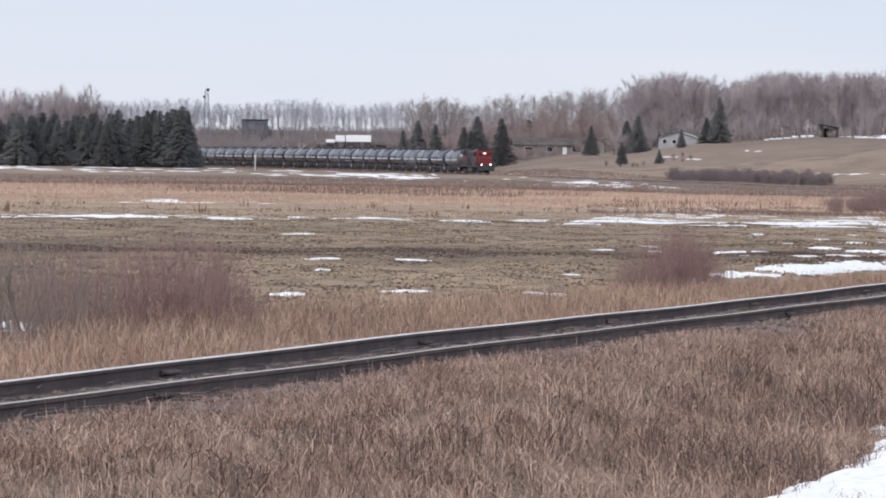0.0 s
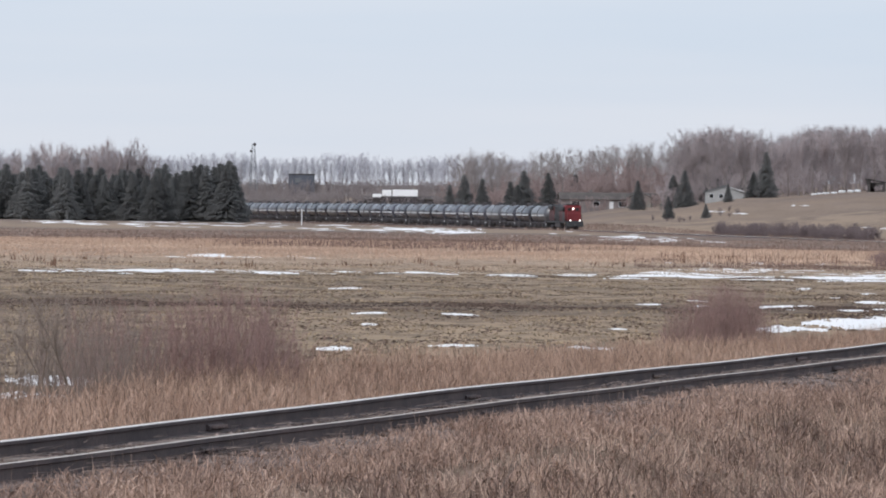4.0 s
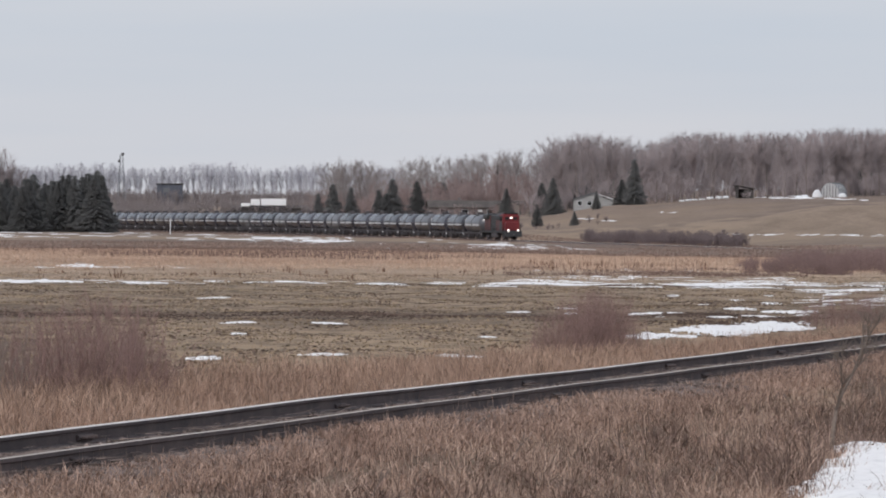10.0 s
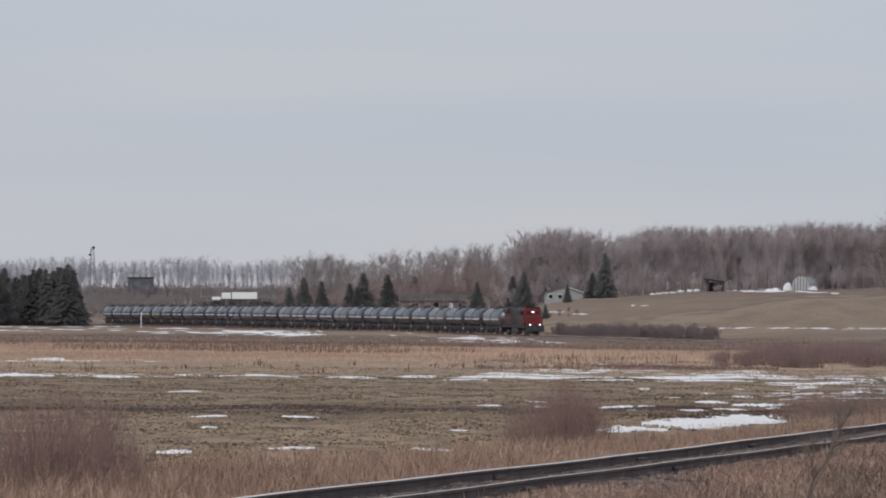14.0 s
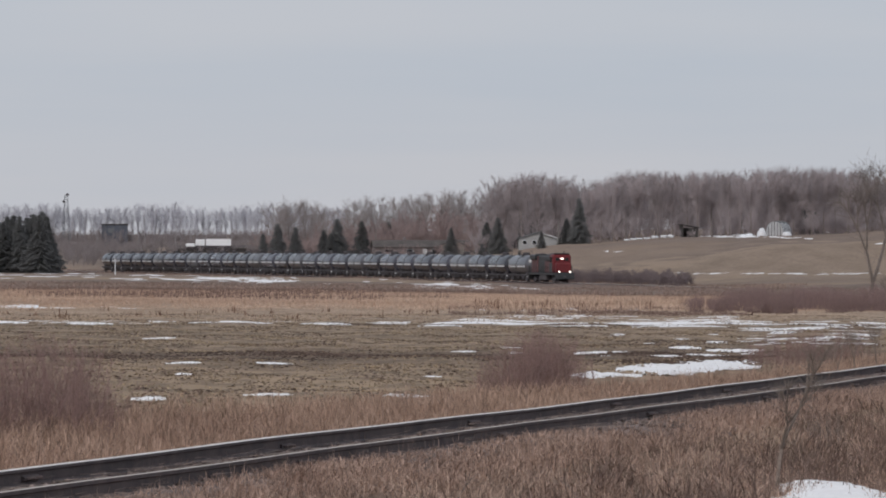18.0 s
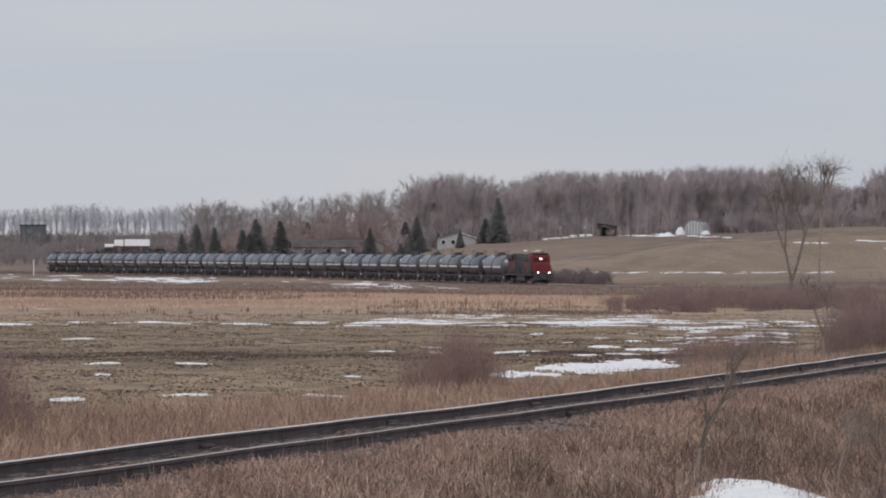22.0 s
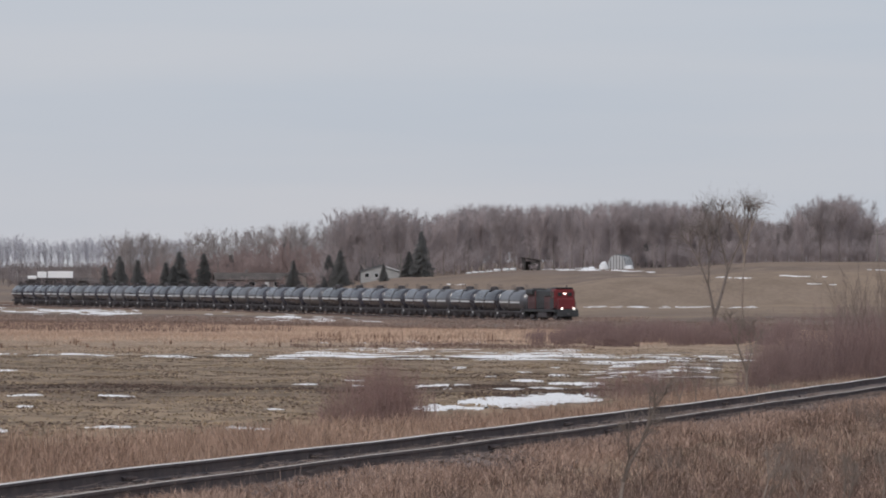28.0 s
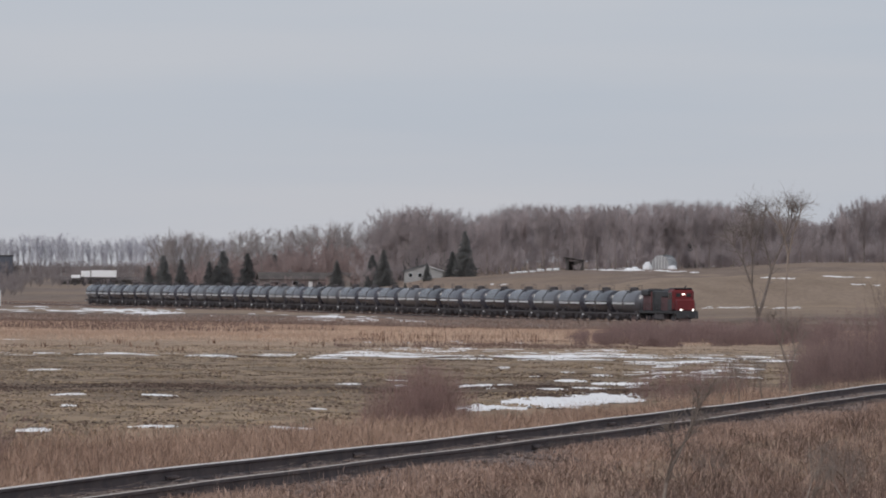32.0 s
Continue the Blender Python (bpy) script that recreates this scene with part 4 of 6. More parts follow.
def shrub(seed, h, r, stems, mat, label, fine=0.006, twigs=5):
    """A many-stemmed leafless bush."""
    rng = random.Random(seed)
    seg, tip = [], []
    for k in range(stems):
        a, o = rng.uniform(0, 2 * math.pi), r * math.sqrt(rng.random()) * 0.75
        p = Vector((math.cos(a) * o, math.sin(a) * o, -0.05))
        d = turned((0, 0, 1), rng, abs(rng.gauss(0.0, 0.28)))
        ln = h * rng.uniform(0.5, 1.05) * (1.1 - 0.5 * (o / r) ** 2)
        prev, rr = p, fine * rng.uniform(1, 2)
        for j in range(3):
            d = (d + Vector((rng.gauss(0, .12), rng.gauss(0, .12), 0.05))).normalized()
            q = prev + d * ln / 3
            seg.append((*prev, *q, rr * (1 - j * 0.28), rr * (0.72 - j * 0.25)))
            for w in range(twigs):
                s = prev.lerp(q, rng.random())
                e = s + turned(d, rng, rng.uniform(0.2, 0.75)) * ln * rng.uniform(0.1, 0.3)
                tip.append((*s, *e, fine * rng.uniform(0.6, 1.1)))
            prev = q
    ob = new("shrub")
    tagged(ob, label, "shrub", "leafless shrubs")
    tagged(share("stem", raw_mesh("stem", *tubes(seg, 3), mat), ob), kind="stuff")
    tagged(share("twig", raw_mesh("twig", *spikes(tip), mat), ob), kind="stuff")
    return ob


USED = set()


def put(src, b, d, size=1.0, turn=0.0, sink=0.0):
    """Stands a plant, or its copy, on the ground at bearing b, d metres out."""
    x, y, z = spot(b, d)
    m = pose(x, y, z - sink, 0, 0, turn) @ Matrix.Scale(size, 4)
    if src.name not in USED:
        USED.add(src.name)
        src.matrix_basis = m
        return src
    c = copy_thing(src, m)
    c.matrix_basis = m
    return c


def blade_field(name, xy, z, h, width, lean, mat, rng, label, category, bend=0.5, across=None, crook=0.0):
    """Grass: one bent, tapering blade of three triangles at each place; crook: two more, kinked sideways and down."""
    n = len(xy)
    a = rng.uniform(0, 2 * np.pi, n)
    if across is not None:
        a = rng.normal(0, across, n)
    la = rng.uniform(0, 2 * np.pi, n)
    ln = lean * np.abs(rng.normal(0, 1, n))
    base = np.column_stack([xy, z])
    hh = h if np.ndim(h) else np.full(n, h)
    side = np.column_stack([np.cos(a), np.sin(a), np.zeros(n)]) * (width * rng.uniform(0.6, 1.3, n))[:, None]
    tilt = np.column_stack([np.cos(la) * ln, np.sin(la) * ln, np.ones(n)])
    tilt /= np.linalg.norm(tilt, axis=1, keepdims=True)
    mid = base + tilt * (hh * 0.55)[:, None]
    t2 = tilt.copy()
    t2[:, :2] *= 1 + bend * 2
    t2[:, 2] *= 1 - bend * 0.5 * rng.random(n)
    if not crook:
        tip = mid + t2 * (hh * 0.45)[:, None]
        v = np.stack([base - side, base + side, mid - side * 0.8, mid + side * 0.8, tip], 1).reshape(-1, 3)
        one = np.array([[0, 1, 3], [0, 3, 2], [2, 3, 4]])
        t = (one[None] + (np.arange(n) * 5)[:, None, None]).reshape(-1, 3)
    else:
        t2 = t2 + rng.normal(0, crook, (n, 3)) * [1, 1, 0.5]
        t2 /= np.linalg.norm(t2, axis=1, keepdims=True)
        t3 = t2 + rng.normal(0, 1.3 * crook, (n, 3)) * [1, 1, 0.7] - [0, 0, 0.35 * crook]
        t3 /= np.linalg.norm(t3, axis=1, keepdims=True)
        knee = mid + t2 * (hh * 0.35)[:, None]
        tip = knee + t3 * (hh * 0.35)[:, None]
        v = np.stack([base - side, base + side, mid - side * 0.9, mid + side * 0.9, knee - side * 0.8, knee + side * 0.8, tip], 1).reshape(-1, 3)
        one = np.array([[0, 1, 3], [0, 3, 2], [2, 3, 5], [2, 5, 4], [4, 5, 6]])
        t = (one[None] + (np.arange(n) * 7)[:, None, None]).reshape(-1, 3)
    ob = new(name, raw_mesh(name, v, t, mat))
    tagged(ob, label, category, kind="stuff")
    return ob


def tufts(rng, n, per, u0, u1, v0, v1, r):
    """Places in clumps within a strip along the empty track: n clumps of per blades."""
    cu, cv = rng.uniform(u0, u1, n), rng.uniform(v0, v1, n)
    u = (cu[:, None] + rng.normal(0, r, (n, per))).ravel()
    v = (cv[:, None] + rng.normal(0, r, (n, per))).ravel()
    v = np.clip(v, min(v0, v1), max(v0, v1)) + rng.normal(0, 0.02, len(v))
    x = NEAR_AT.x + u * NS + v * NC
    y = NEAR_AT.y + u * NC - v * NS
    return np.column_stack([x, y]), u, v


def field_places(rng, n, b0, b1, d0, d1):
    """Places spread over a sector of the field, evenly by area."""
    d = np.sqrt(rng.uniform(d0 * d0, d1 * d1, n))
    b = rng.uniform(b0, b1, n)
    return np.column_stack([(b - 784) / UNIT * d, d]), b, d


def fbm(x, y, s, seed=0.0):
    """Smooth value noise in 0..1 from summed sines, enough to make vegetation patchy."""
    a = np.sin(x * s * 1.3 + seed + 1.7 * np.sin(y * s * 0.9 + seed)) + np.sin(y * s * 1.1 - seed * 2 + 1.3 * np.sin(x * s * 0.7 + 2 * seed))
    b = np.sin(x * s * 3.1 + 2 * seed) * np.sin(y * s * 2.7 + seed)
    return np.clip(0.5 + 0.2 * a + 0.15 * b, 0, 1)


def drift_field(x, y):
    """Above 0 where the large snow drift lies in the ditch."""
    b = 784 + UNIT * x / y
    u, v = near_uv(x, y)
    line = 436 + (EYE + 0.45) * UNIT / y
    left = np.interp(line, [826, 850, 875, 902, 955, 1020, 1070, 1100], [1505, 1464, 1437, 1417, 1395, 1220, 1070, 990])
    right = np.interp(line, [826, 834, 850, 868, 876, 902, 965, 1100], [1600, 1645, 1672, 1694, 1735, 1772, 1830, 1920])
    f = np.minimum(np.minimum(b - left, right - b) / 110, (line - 824) / 16)
    return np.clip(f, -1, 0.8) + 0.45 * (fbm(x, y * 0.5, 2.2, 4.0) - 0.5) + 0.45 * (fbm(x, y * 0.6, 7.0, 2.0) - 0.5)


def drift_depth(x, y, f):
    return np.where(f > 0, 0.03 + 0.15 * np.sqrt(np.clip(f, 0, 1)) + 0.05 * fbm(x, y, 3.0, 1.0), f * 0.5 - 0.02)


def build_grass():
    rng = np.random.default_rng(3)
    # matted dry grass on the near side of the track
    for name, n, per, r, lo, hi, wide, lean, crook, mat, label in (
            ("tall_grass", 23000, 12, 0.13, 0.08, 0.23, 0.0038, 0.9, 0.9, M_GRASS, "matted dry brown grass along the railway track"),
            ("straw_stalks", 9500, 5, 0.16, 0.14, 0.38, 0.0030, 0.6, 0.6, M_STRAW, "crooked pale straw stalks among the matted grass"),
            ("brown_weeds", 11000, 9, 0.10, 0.08, 0.34, 0.0050, 0.6, 0.9, M_BROWN_WEED, "dark brown dead weeds among the grass")):
        xy, u, v = tufts(rng, n, per, -16, 100, 1.45, 11, r)
        clump = fbm(xy[:, 0] + 0.2 * xy[:, 1], xy[:, 1] * 0.5, 2.3, wide * 1000)
        if mat is M_BROWN_WEED:
            clump = clump * fbm(xy[:, 0], xy[:, 1] * 0.35, 1.1, 5.0) * np.interp(784 + UNIT * xy[:, 0] / xy[:, 1], [900, 1250, 1500], [1.5, 2.4, 3.0])
        keep = (drift_field(xy[:, 0], xy[:, 1]) < rng.uniform(-0.5, 0.72, len(xy))) & (rng.random(len(xy)) < 0.35 + 0.9 * clump) & (rng.random(len(xy)) < 75 / xy[:, 1])
        xy, u, v, clump = xy[keep], u[keep], v[keep], clump[keep]
        h = (lo + (hi - lo) * clump) * rng.uniform(0.5, 1.35, len(xy)) * (0.35 + 0.65 * smooth((v - 1.3) / 2.2))
        f = drift_field(xy[:, 0], xy[:, 1])
        z = ground_z(xy[:, 0], xy[:, 1]) + np.where(f > 0, drift_depth(xy[:, 0], xy[:, 1], f) - 0.03, 0)
        blade_field(name, xy, z, np.where(f > 0, h * 0.6, h), wide, lean, mat, rng, label, "grass", crook=crook)
    # low dead growth between and beside the rails
    xy, u, v = tufts(rng, 700, 7, -14, 100, -1.9, 2.2, 0.08)
    h = rng.uniform(0.06, 0.26, len(xy)) * np.where(np.abs(v) < 0.7, 0.55, 1.0)
    blade_field("track_weeds", xy, ground_z(xy[:, 0], xy[:, 1]) + 0.02, h, 0.003, 0.5, M_GRASS, rng, "thin dry weeds growing between the ties", "grass")
    xy, u, v = tufts(rng, 260, 3, -14, 90, 0.9, 1.9, 0.07)
    blade_field("thin_stalks", xy, ground_z(xy[:, 0], xy[:, 1]) + 0.02, rng.uniform(0.08, 0.42, len(xy)), 0.0018, 0.25, M_DEBRIS, rng, "thin pale stalks standing before the rail", "weeds", bend=0.15)
    xy, u, v = tufts(rng, 13000, 9, -14, 100, 1.0, 2.3, 0.10)
    keep = rng.random(len(xy)) < 0.15 + 0.9 * fbm(xy[:, 0], xy[:, 1] * 0.5, 1.4, 3.0)
    xy, v = xy[keep], v[keep]
    blade_field("verge_grass", xy, ground_z(xy[:, 0], xy[:, 1]) + 0.01, rng.uniform(0.06, 0.24, len(xy)) * (0.6 + 0.4 * smooth((v - 0.8) / 0.8)), 0.0038, 0.8, M_GRASS, rng, "short dry grass creeping over the track bed", "grass", crook=0.8)
    n = 26000
    u, v, a = rng.uniform(-14, 100, n), np.where(rng.random(n) < 0.7, 0.66 - np.abs(rng.normal(0, 0.22, n)), rng.uniform(-0.67, 1.5, n)), rng.normal(0, 0.16, n)
    ln, lift = rng.uniform(0.3, 1.3, n), rng.uniform(-0.02, 0.03, n)
    keep = rng.random(n) < 1.4 * fbm(u, v, 0.35, 4.0)
    p = np.column_stack([NEAR_AT.x + u * NS + v * NC, NEAR_AT.y + u * NC - v * NS, np.where(v < 0.75, 0.21, 0.22 - 0.12 * np.clip(v - 0.85, 0, 1)) + rng.uniform(-0.02, 0.05, n)])
    q = p + np.column_stack([NS * np.cos(a) + NC * np.sin(a), NC * np.cos(a) - NS * np.sin(a), lift / ln]) * ln[:, None]
    litter = new("dead_straw", raw_mesh("dead_straw", *spikes(np.column_stack([p, q, rng.uniform(0.0025, 0.006, n)])[keep]), M_DEBRIS))
    tagged(litter, "grey dead straw lying flat between the rails", "grass", kind="stuff")
    # beyond the track
    xy, u, v = tufts(rng, 24000, 10, -14, 150, -12.5, -2.0, 0.13)
    b = 784 + UNIT * xy[:, 0] / xy[:, 1]
    edge = EYE * UNIT / (np.interp(b, [-300, -95, -30, 500, 1300, 1600, 2000], [795, 775, 724, 690, 643, 612, 576]) - 436)
    keep = xy[:, 1] < edge * (0.97 + 0.1 * fbm(xy[:, 0], xy[:, 1], 0.9, 1.5))
    xy, v = xy[keep], v[keep]
    h = (0.20 + 0.26 * fbm(xy[:, 0], xy[:, 1], 0.8, 2.0)) * rng.uniform(0.5, 1.15, len(xy)) * (0.55 + 0.45 * smooth((-v - 1.8) / 2))
    blade_field("tall_grass", xy, ground_z(xy[:, 0], xy[:, 1]), h, 0.0036, 0.42, M_GRASS_FAR, rng, "tall dry tan grass between track and field", "grass", crook=0.35)
    # short stubble over the field
    xy, b, d = field_places(rng, 260000, -320, 2050, 88, 330)
    keep = (near_uv(xy[:, 0], xy[:, 1])[1] < -8) & (rng.random(len(xy)) < 0.06 + 1.4 * (fbm(xy[:, 0], xy[:, 1] * 0.3, 0.9, 1.0) * fbm(xy[:, 0], xy[:, 1] * 0.4, 3.1, 2.0)) ** 1.5) & (np.abs(d - 179 - 6 * (fbm(xy[:, 0], xy[:, 1], 0.2) - 0.5)) > 5)
    xy = xy[keep]
    h = rng.uniform(0.015, 0.05, len(xy))
    blade_field("stubble", xy, ground_z(xy[:, 0], xy[:, 1]), h, 0.022, 0.6, M_STUBBLE, rng, "short yellow-green stubble over the field", "stubble", across=0.5)
    # wet dark clods: a furrow across the field, the soft ground by the track, and scattered streaks
    xy, b, d = field_places(rng, 170000, -320, 2050, 92, 330)
    soft = fbm(xy[:, 0] * 1.0, xy[:, 1] * 0.25, 0.8, 6.0)
    keep = ((np.abs(d - 272) < 4) & (b > 350) & (rng.random(len(xy)) < 0.8)) | ((np.abs(d - 179 - 6 * (fbm(xy[:, 0], xy[:, 1], 0.2) - 0.5)) < 6) & (rng.random(len(xy)) < 0.25 + soft)) | ((b > 1080) & (b < 1480) & (d > 155) & (d < 215) & (rng.random(len(xy)) < soft)) | ((soft > 0.55) & (rng.random(len(xy)) < 0.3)) | ((fbm(xy[:, 0], xy[:, 1] * 0.2, 2.3, 3.0) > 0.6) & (rng.random(len(xy)) < 0.4))
    keep &= near_uv(xy[:, 0], xy[:, 1])[1] < -9
    xy = xy[keep]
    fb = np.concatenate([rng.uniform(-320, 1280, 9000), rng.uniform(1190, 1425, 4000)])
    fd = np.concatenate([179 + 3.5 * np.sin(fb[:9000] * 0.011) + rng.normal(0, 2.6, 9000), rng.uniform(163, 181, 4000)])
    more = np.column_stack([(fb - 784) / UNIT * fd, fd])
    xy = np.concatenate([xy, more[rng.random(13000) < 0.25 + fbm(more[:, 0], more[:, 1] * 0.3, 0.9, 8.0)]])
    blade_field("soil_clods", xy, ground_z(xy[:, 0], xy[:, 1]), rng.uniform(0.01, 0.04, len(xy)), 0.045, 0.9, M_CLOD, rng, "dark wet clods of soil in streaks across the field", "soil", across=0.4)
    # rank grass along the foot of the train's bank
    n = 42000
    s, w = rng.uniform(-260, 930, n), rng.uniform(-11, -2.9, n)
    xy = np.column_stack([FAR_AT.x - s * FS + w * FC, FAR_AT.y + s * FC + w * FS])
    hb = (0.24 + 0.3 * fbm(xy[:, 0], xy[:, 1] * 0.3, 0.12, 2.5)) * rng.uniform(0.6, 1.3, n)
    blade_field("bank_grass", xy, ground_z(xy[:, 0], xy[:, 1]), hb, 0.035, 0.5, M_BANK, rng, "short brown grass along the railway bank", "grass")
    # weed strip added behind the bank, a brown backdrop standing in for under-car shade
    n = 26000
    s, w = rng.uniform(20, 930, n), rng.uniform(4, 12, n)
    xy = np.column_stack([FAR_AT.x - s * FS + w * FC, FAR_AT.y + s * FC + w * FS])
    hb = (0.3 + 0.3 * fbm(xy[:, 0], xy[:, 1] * 0.3, 0.12, 4.5)) * rng.uniform(0.7, 1.25, n)
    blade_field("bank_weeds", xy, ground_z(xy[:, 0], xy[:, 1]), hb, 0.05, 0.3, M_BANK, rng, "dead brown weeds added behind the railway bank as a backdrop for the train's shade", "weeds")
    # short pale turf between field and meadow
    xy, b, d = field_places(rng, 60000, -320, 2060, 283, 372)
    blade_field("short_turf", xy, ground_z(xy[:, 0], xy[:, 1]), rng.uniform(0.02, 0.055, len(xy)), 0.03, 1.2, M_SHORT, rng, "short pale turf between field and meadow", "grass", across=0.6)
    # straw-coloured meadow in the distance
    xy, b, d = field_places(rng, 150000, -320, 2060, 362, 600)
    rank = np.interp(b, [-320, 600, 900, 1150, 2060], [0.75, 0.7, 1.0, 1.15, 1.15])
    h = (0.12 + 0.34 * fbm(xy[:, 0], xy[:, 1] * 0.4, 0.06, 3.0)) * rng.uniform(0.5, 1.25, len(xy)) * rank * np.clip((d - 340) / 60, 0.3, 1)
    blade_field("meadow_grass", xy, ground_z(xy[:, 0], xy[:, 1]), h, 0.016, 0.85, M_REED, rng, "straw-coloured meadow grass", "grass")
    # russet weeds: a broken band along the meadow's far side, and low growth at its near edge
    xy, b, d = field_places(rng, 30000, -320, 1500, 455, 640)
    keep = (fbm(xy[:, 0], xy[:, 1] * 0.3, 0.09, 5.0) > 0.5 - 0.2 * np.clip((b - 100) / 200, -0.5, 1)) & (rng.random(len(xy)) < np.interp(b, [-320, 100, 250, 800, 1000, 1500], [0.12, 0.25, 0.7, 0.7, 0.3, 0.2])) & (d > 500 - 60 * fbm(xy[:, 0], xy[:, 1], 0.15, 1.0))
    xy = xy[keep]
    blade_field("russet_weeds", xy, ground_z(xy[:, 0], xy[:, 1]), rng.uniform(0.16, 0.52, len(xy)), 0.028, 0.3, M_RUST_WEED, rng, "russet dead weeds in a broken band", "weeds")
    xy, b, d = field_places(rng, 14000, 880, 1420, 325, 392)
    keep = rng.random(len(xy)) < 1.5 * fbm(xy[:, 0], xy[:, 1] * 0.2, 0.4, 7.0) ** 2
    xy = xy[keep]
    blade_field("russet_weeds", xy, ground_z(xy[:, 0], xy[:, 1]), rng.uniform(0.05, 0.2, len(xy)), 0.022, 0.5, M_RUST_WEED, rng, "low russet weeds at the meadow's edge", "weeds")
    # dark upright dock stalks: a stand of them, and scattered clumps on the short turf
    xy, b, d = field_places(rng, 620, 925, 1245, 368, 430)
    keep = rng.random(len(xy)) < 0.8 * fbm(xy[:, 0], xy[:, 1] * 0.3, 0.5, 3.0)
    xy = xy[keep]
    cb, cd = rng.uniform(-260, 1000, 46), rng.uniform(298, 350, 46)
    cx = np.repeat((cb - 784) / UNIT * cd, 9) + rng.normal(0, 0.22, 46 * 9)
    cy = np.repeat(cd, 9) + rng.normal(0, 0.2, 46 * 9)
    size = np.repeat(rng.uniform(0.4, 1.2, 46), 9) * (rng.random(46 * 9) < 0.75)
    at = np.concatenate([xy, np.column_stack([cx, cy])])
    hh = np.concatenate([rng.uniform(0.12, 0.65, len(xy)), np.maximum(size, 0.1) * rng.uniform(0.15, 0.5, 46 * 9)])
    blade_field("dock_stalks", at, ground_z(at[:, 0], at[:, 1]), hh, 0.028, 0.3, M_DOCK, rng, "dark brown dead dock stalks", "weeds", bend=0.2)
    # rough brown turf between the meadow and the railway bank
    xy, b, d = field_places(rng, 70000, -320, 2060, 600, 895)
    keep = rng.random(len(xy)) < 0.25 + fbm(xy[:, 0], xy[:, 1] * 0.12, 0.16, 6.0)
    xy = xy[keep]
    blade_field("rough_turf", xy, ground_z(xy[:, 0], xy[:, 1]), rng.uniform(0.03, 0.2, len(xy)), 0.06, 0.8, M_BANK, rng, "rough brown turf before the railway bank", "grass", across=0.5)


build_grass()


# ---- snow patches, melting: each a low mound that sinks into the ground at its ragged rim ----
SCRAPS = []
SNOW_RNG = random.Random(77)


def snow_patch(b0, b1, y0, y1, seed, thick=0.06, ragged=1.0, cells=(70, 26), label="thin ragged patch of melting snow on the field", loose=False):
    nb, ny = cells
    if y1 - y0 < 8 and y0 > 470:
        mid = (y0 + y1) / 2
        y0, y1 = mid - 0.33 * (y1 - y0), mid + 0.33 * (y1 - y0)
    B, Yy = np.meshgrid(np.linspace(b0 - 8, b1 + 8, nb), np.linspace(y0 - 1, y1 + 1, ny))
    fb, fy = (B - (b0 + b1) / 2) / ((b1 - b0) / 2), (Yy - (y0 + y1) / 2) / ((y1 - y0) / 2 + 0.01)
    rag = np.zeros_like(B)
    for i in range(ny):
        for j in range(nb):
            rag[i, j] = noise.noise((B[i, j] * 0.035 + seed * 7.1, Yy[i, j] * 0.28, seed)) + 0.6 * noise.noise((B[i, j] * 0.16, Yy[i, j] * 0.8, seed + 3.3)) + 0.35 * noise.noise((B[i, j] * 0.5, Yy[i, j] * 1.5, seed + 5.1))
    f = 1.0 - 0.75 * np.abs(fb) ** 1.4 - 0.8 * np.abs(fy) + 0.7 * ragged * rag
    d = np.zeros_like(B)
    for i in range(ny):
        mb = (b0 + b1) / 2
        d[i, :] = meet(mb, Yy[i, 0])[1]
    X = (B - 784) / UNIT * d
    top = np.clip(f, -0.35, 0.5) * thick * 1.0
    Z = ground_z(X, d) + np.where(f > 0, 0.008 + top, top * 3 - 0.02)
    v = np.stack([X, d, Z], -1).reshape(-1, 3)
    use = np.maximum.reduce([f[:-1, :-1], f[1:, :-1], f[:-1, 1:], f[1:, 1:]]) > -0.05
    mark, groups = np.zeros(use.shape, int), []
    for i0, j0 in zip(*np.nonzero(use)):
        if mark[i0, j0]:
            continue
        todo, cells_in = [(i0, j0)], []
        mark[i0, j0] = 1
        while todo:
            i, j = todo.pop()
            cells_in.append(i * nb + j)
            for p, q in ((i + 1, j), (i - 1, j), (i, j + 1), (i, j - 1)):
                if 0 <= p < use.shape[0] and 0 <= q < use.shape[1] and use[p, q] and not mark[p, q]:
                    mark[p, q] = 1
                    todo.append((p, q))
        groups.append(cells_in)
    groups.sort(key=len)
    for k, cells_in in enumerate(groups):
        a = np.array(cells_in)
        t = np.concatenate([np.stack([a, a + nb, a + 1], 1), np.stack([a + 1, a + nb, a + nb + 1], 1)])
        if loose or k < len(groups) - 1:
            SCRAPS.append((v, t))
        else:
            ob = new("snow_patch", raw_mesh("snow_patch", v, t, M_SNOW, True))
            tagged(ob, label, "snow", "snow patches")


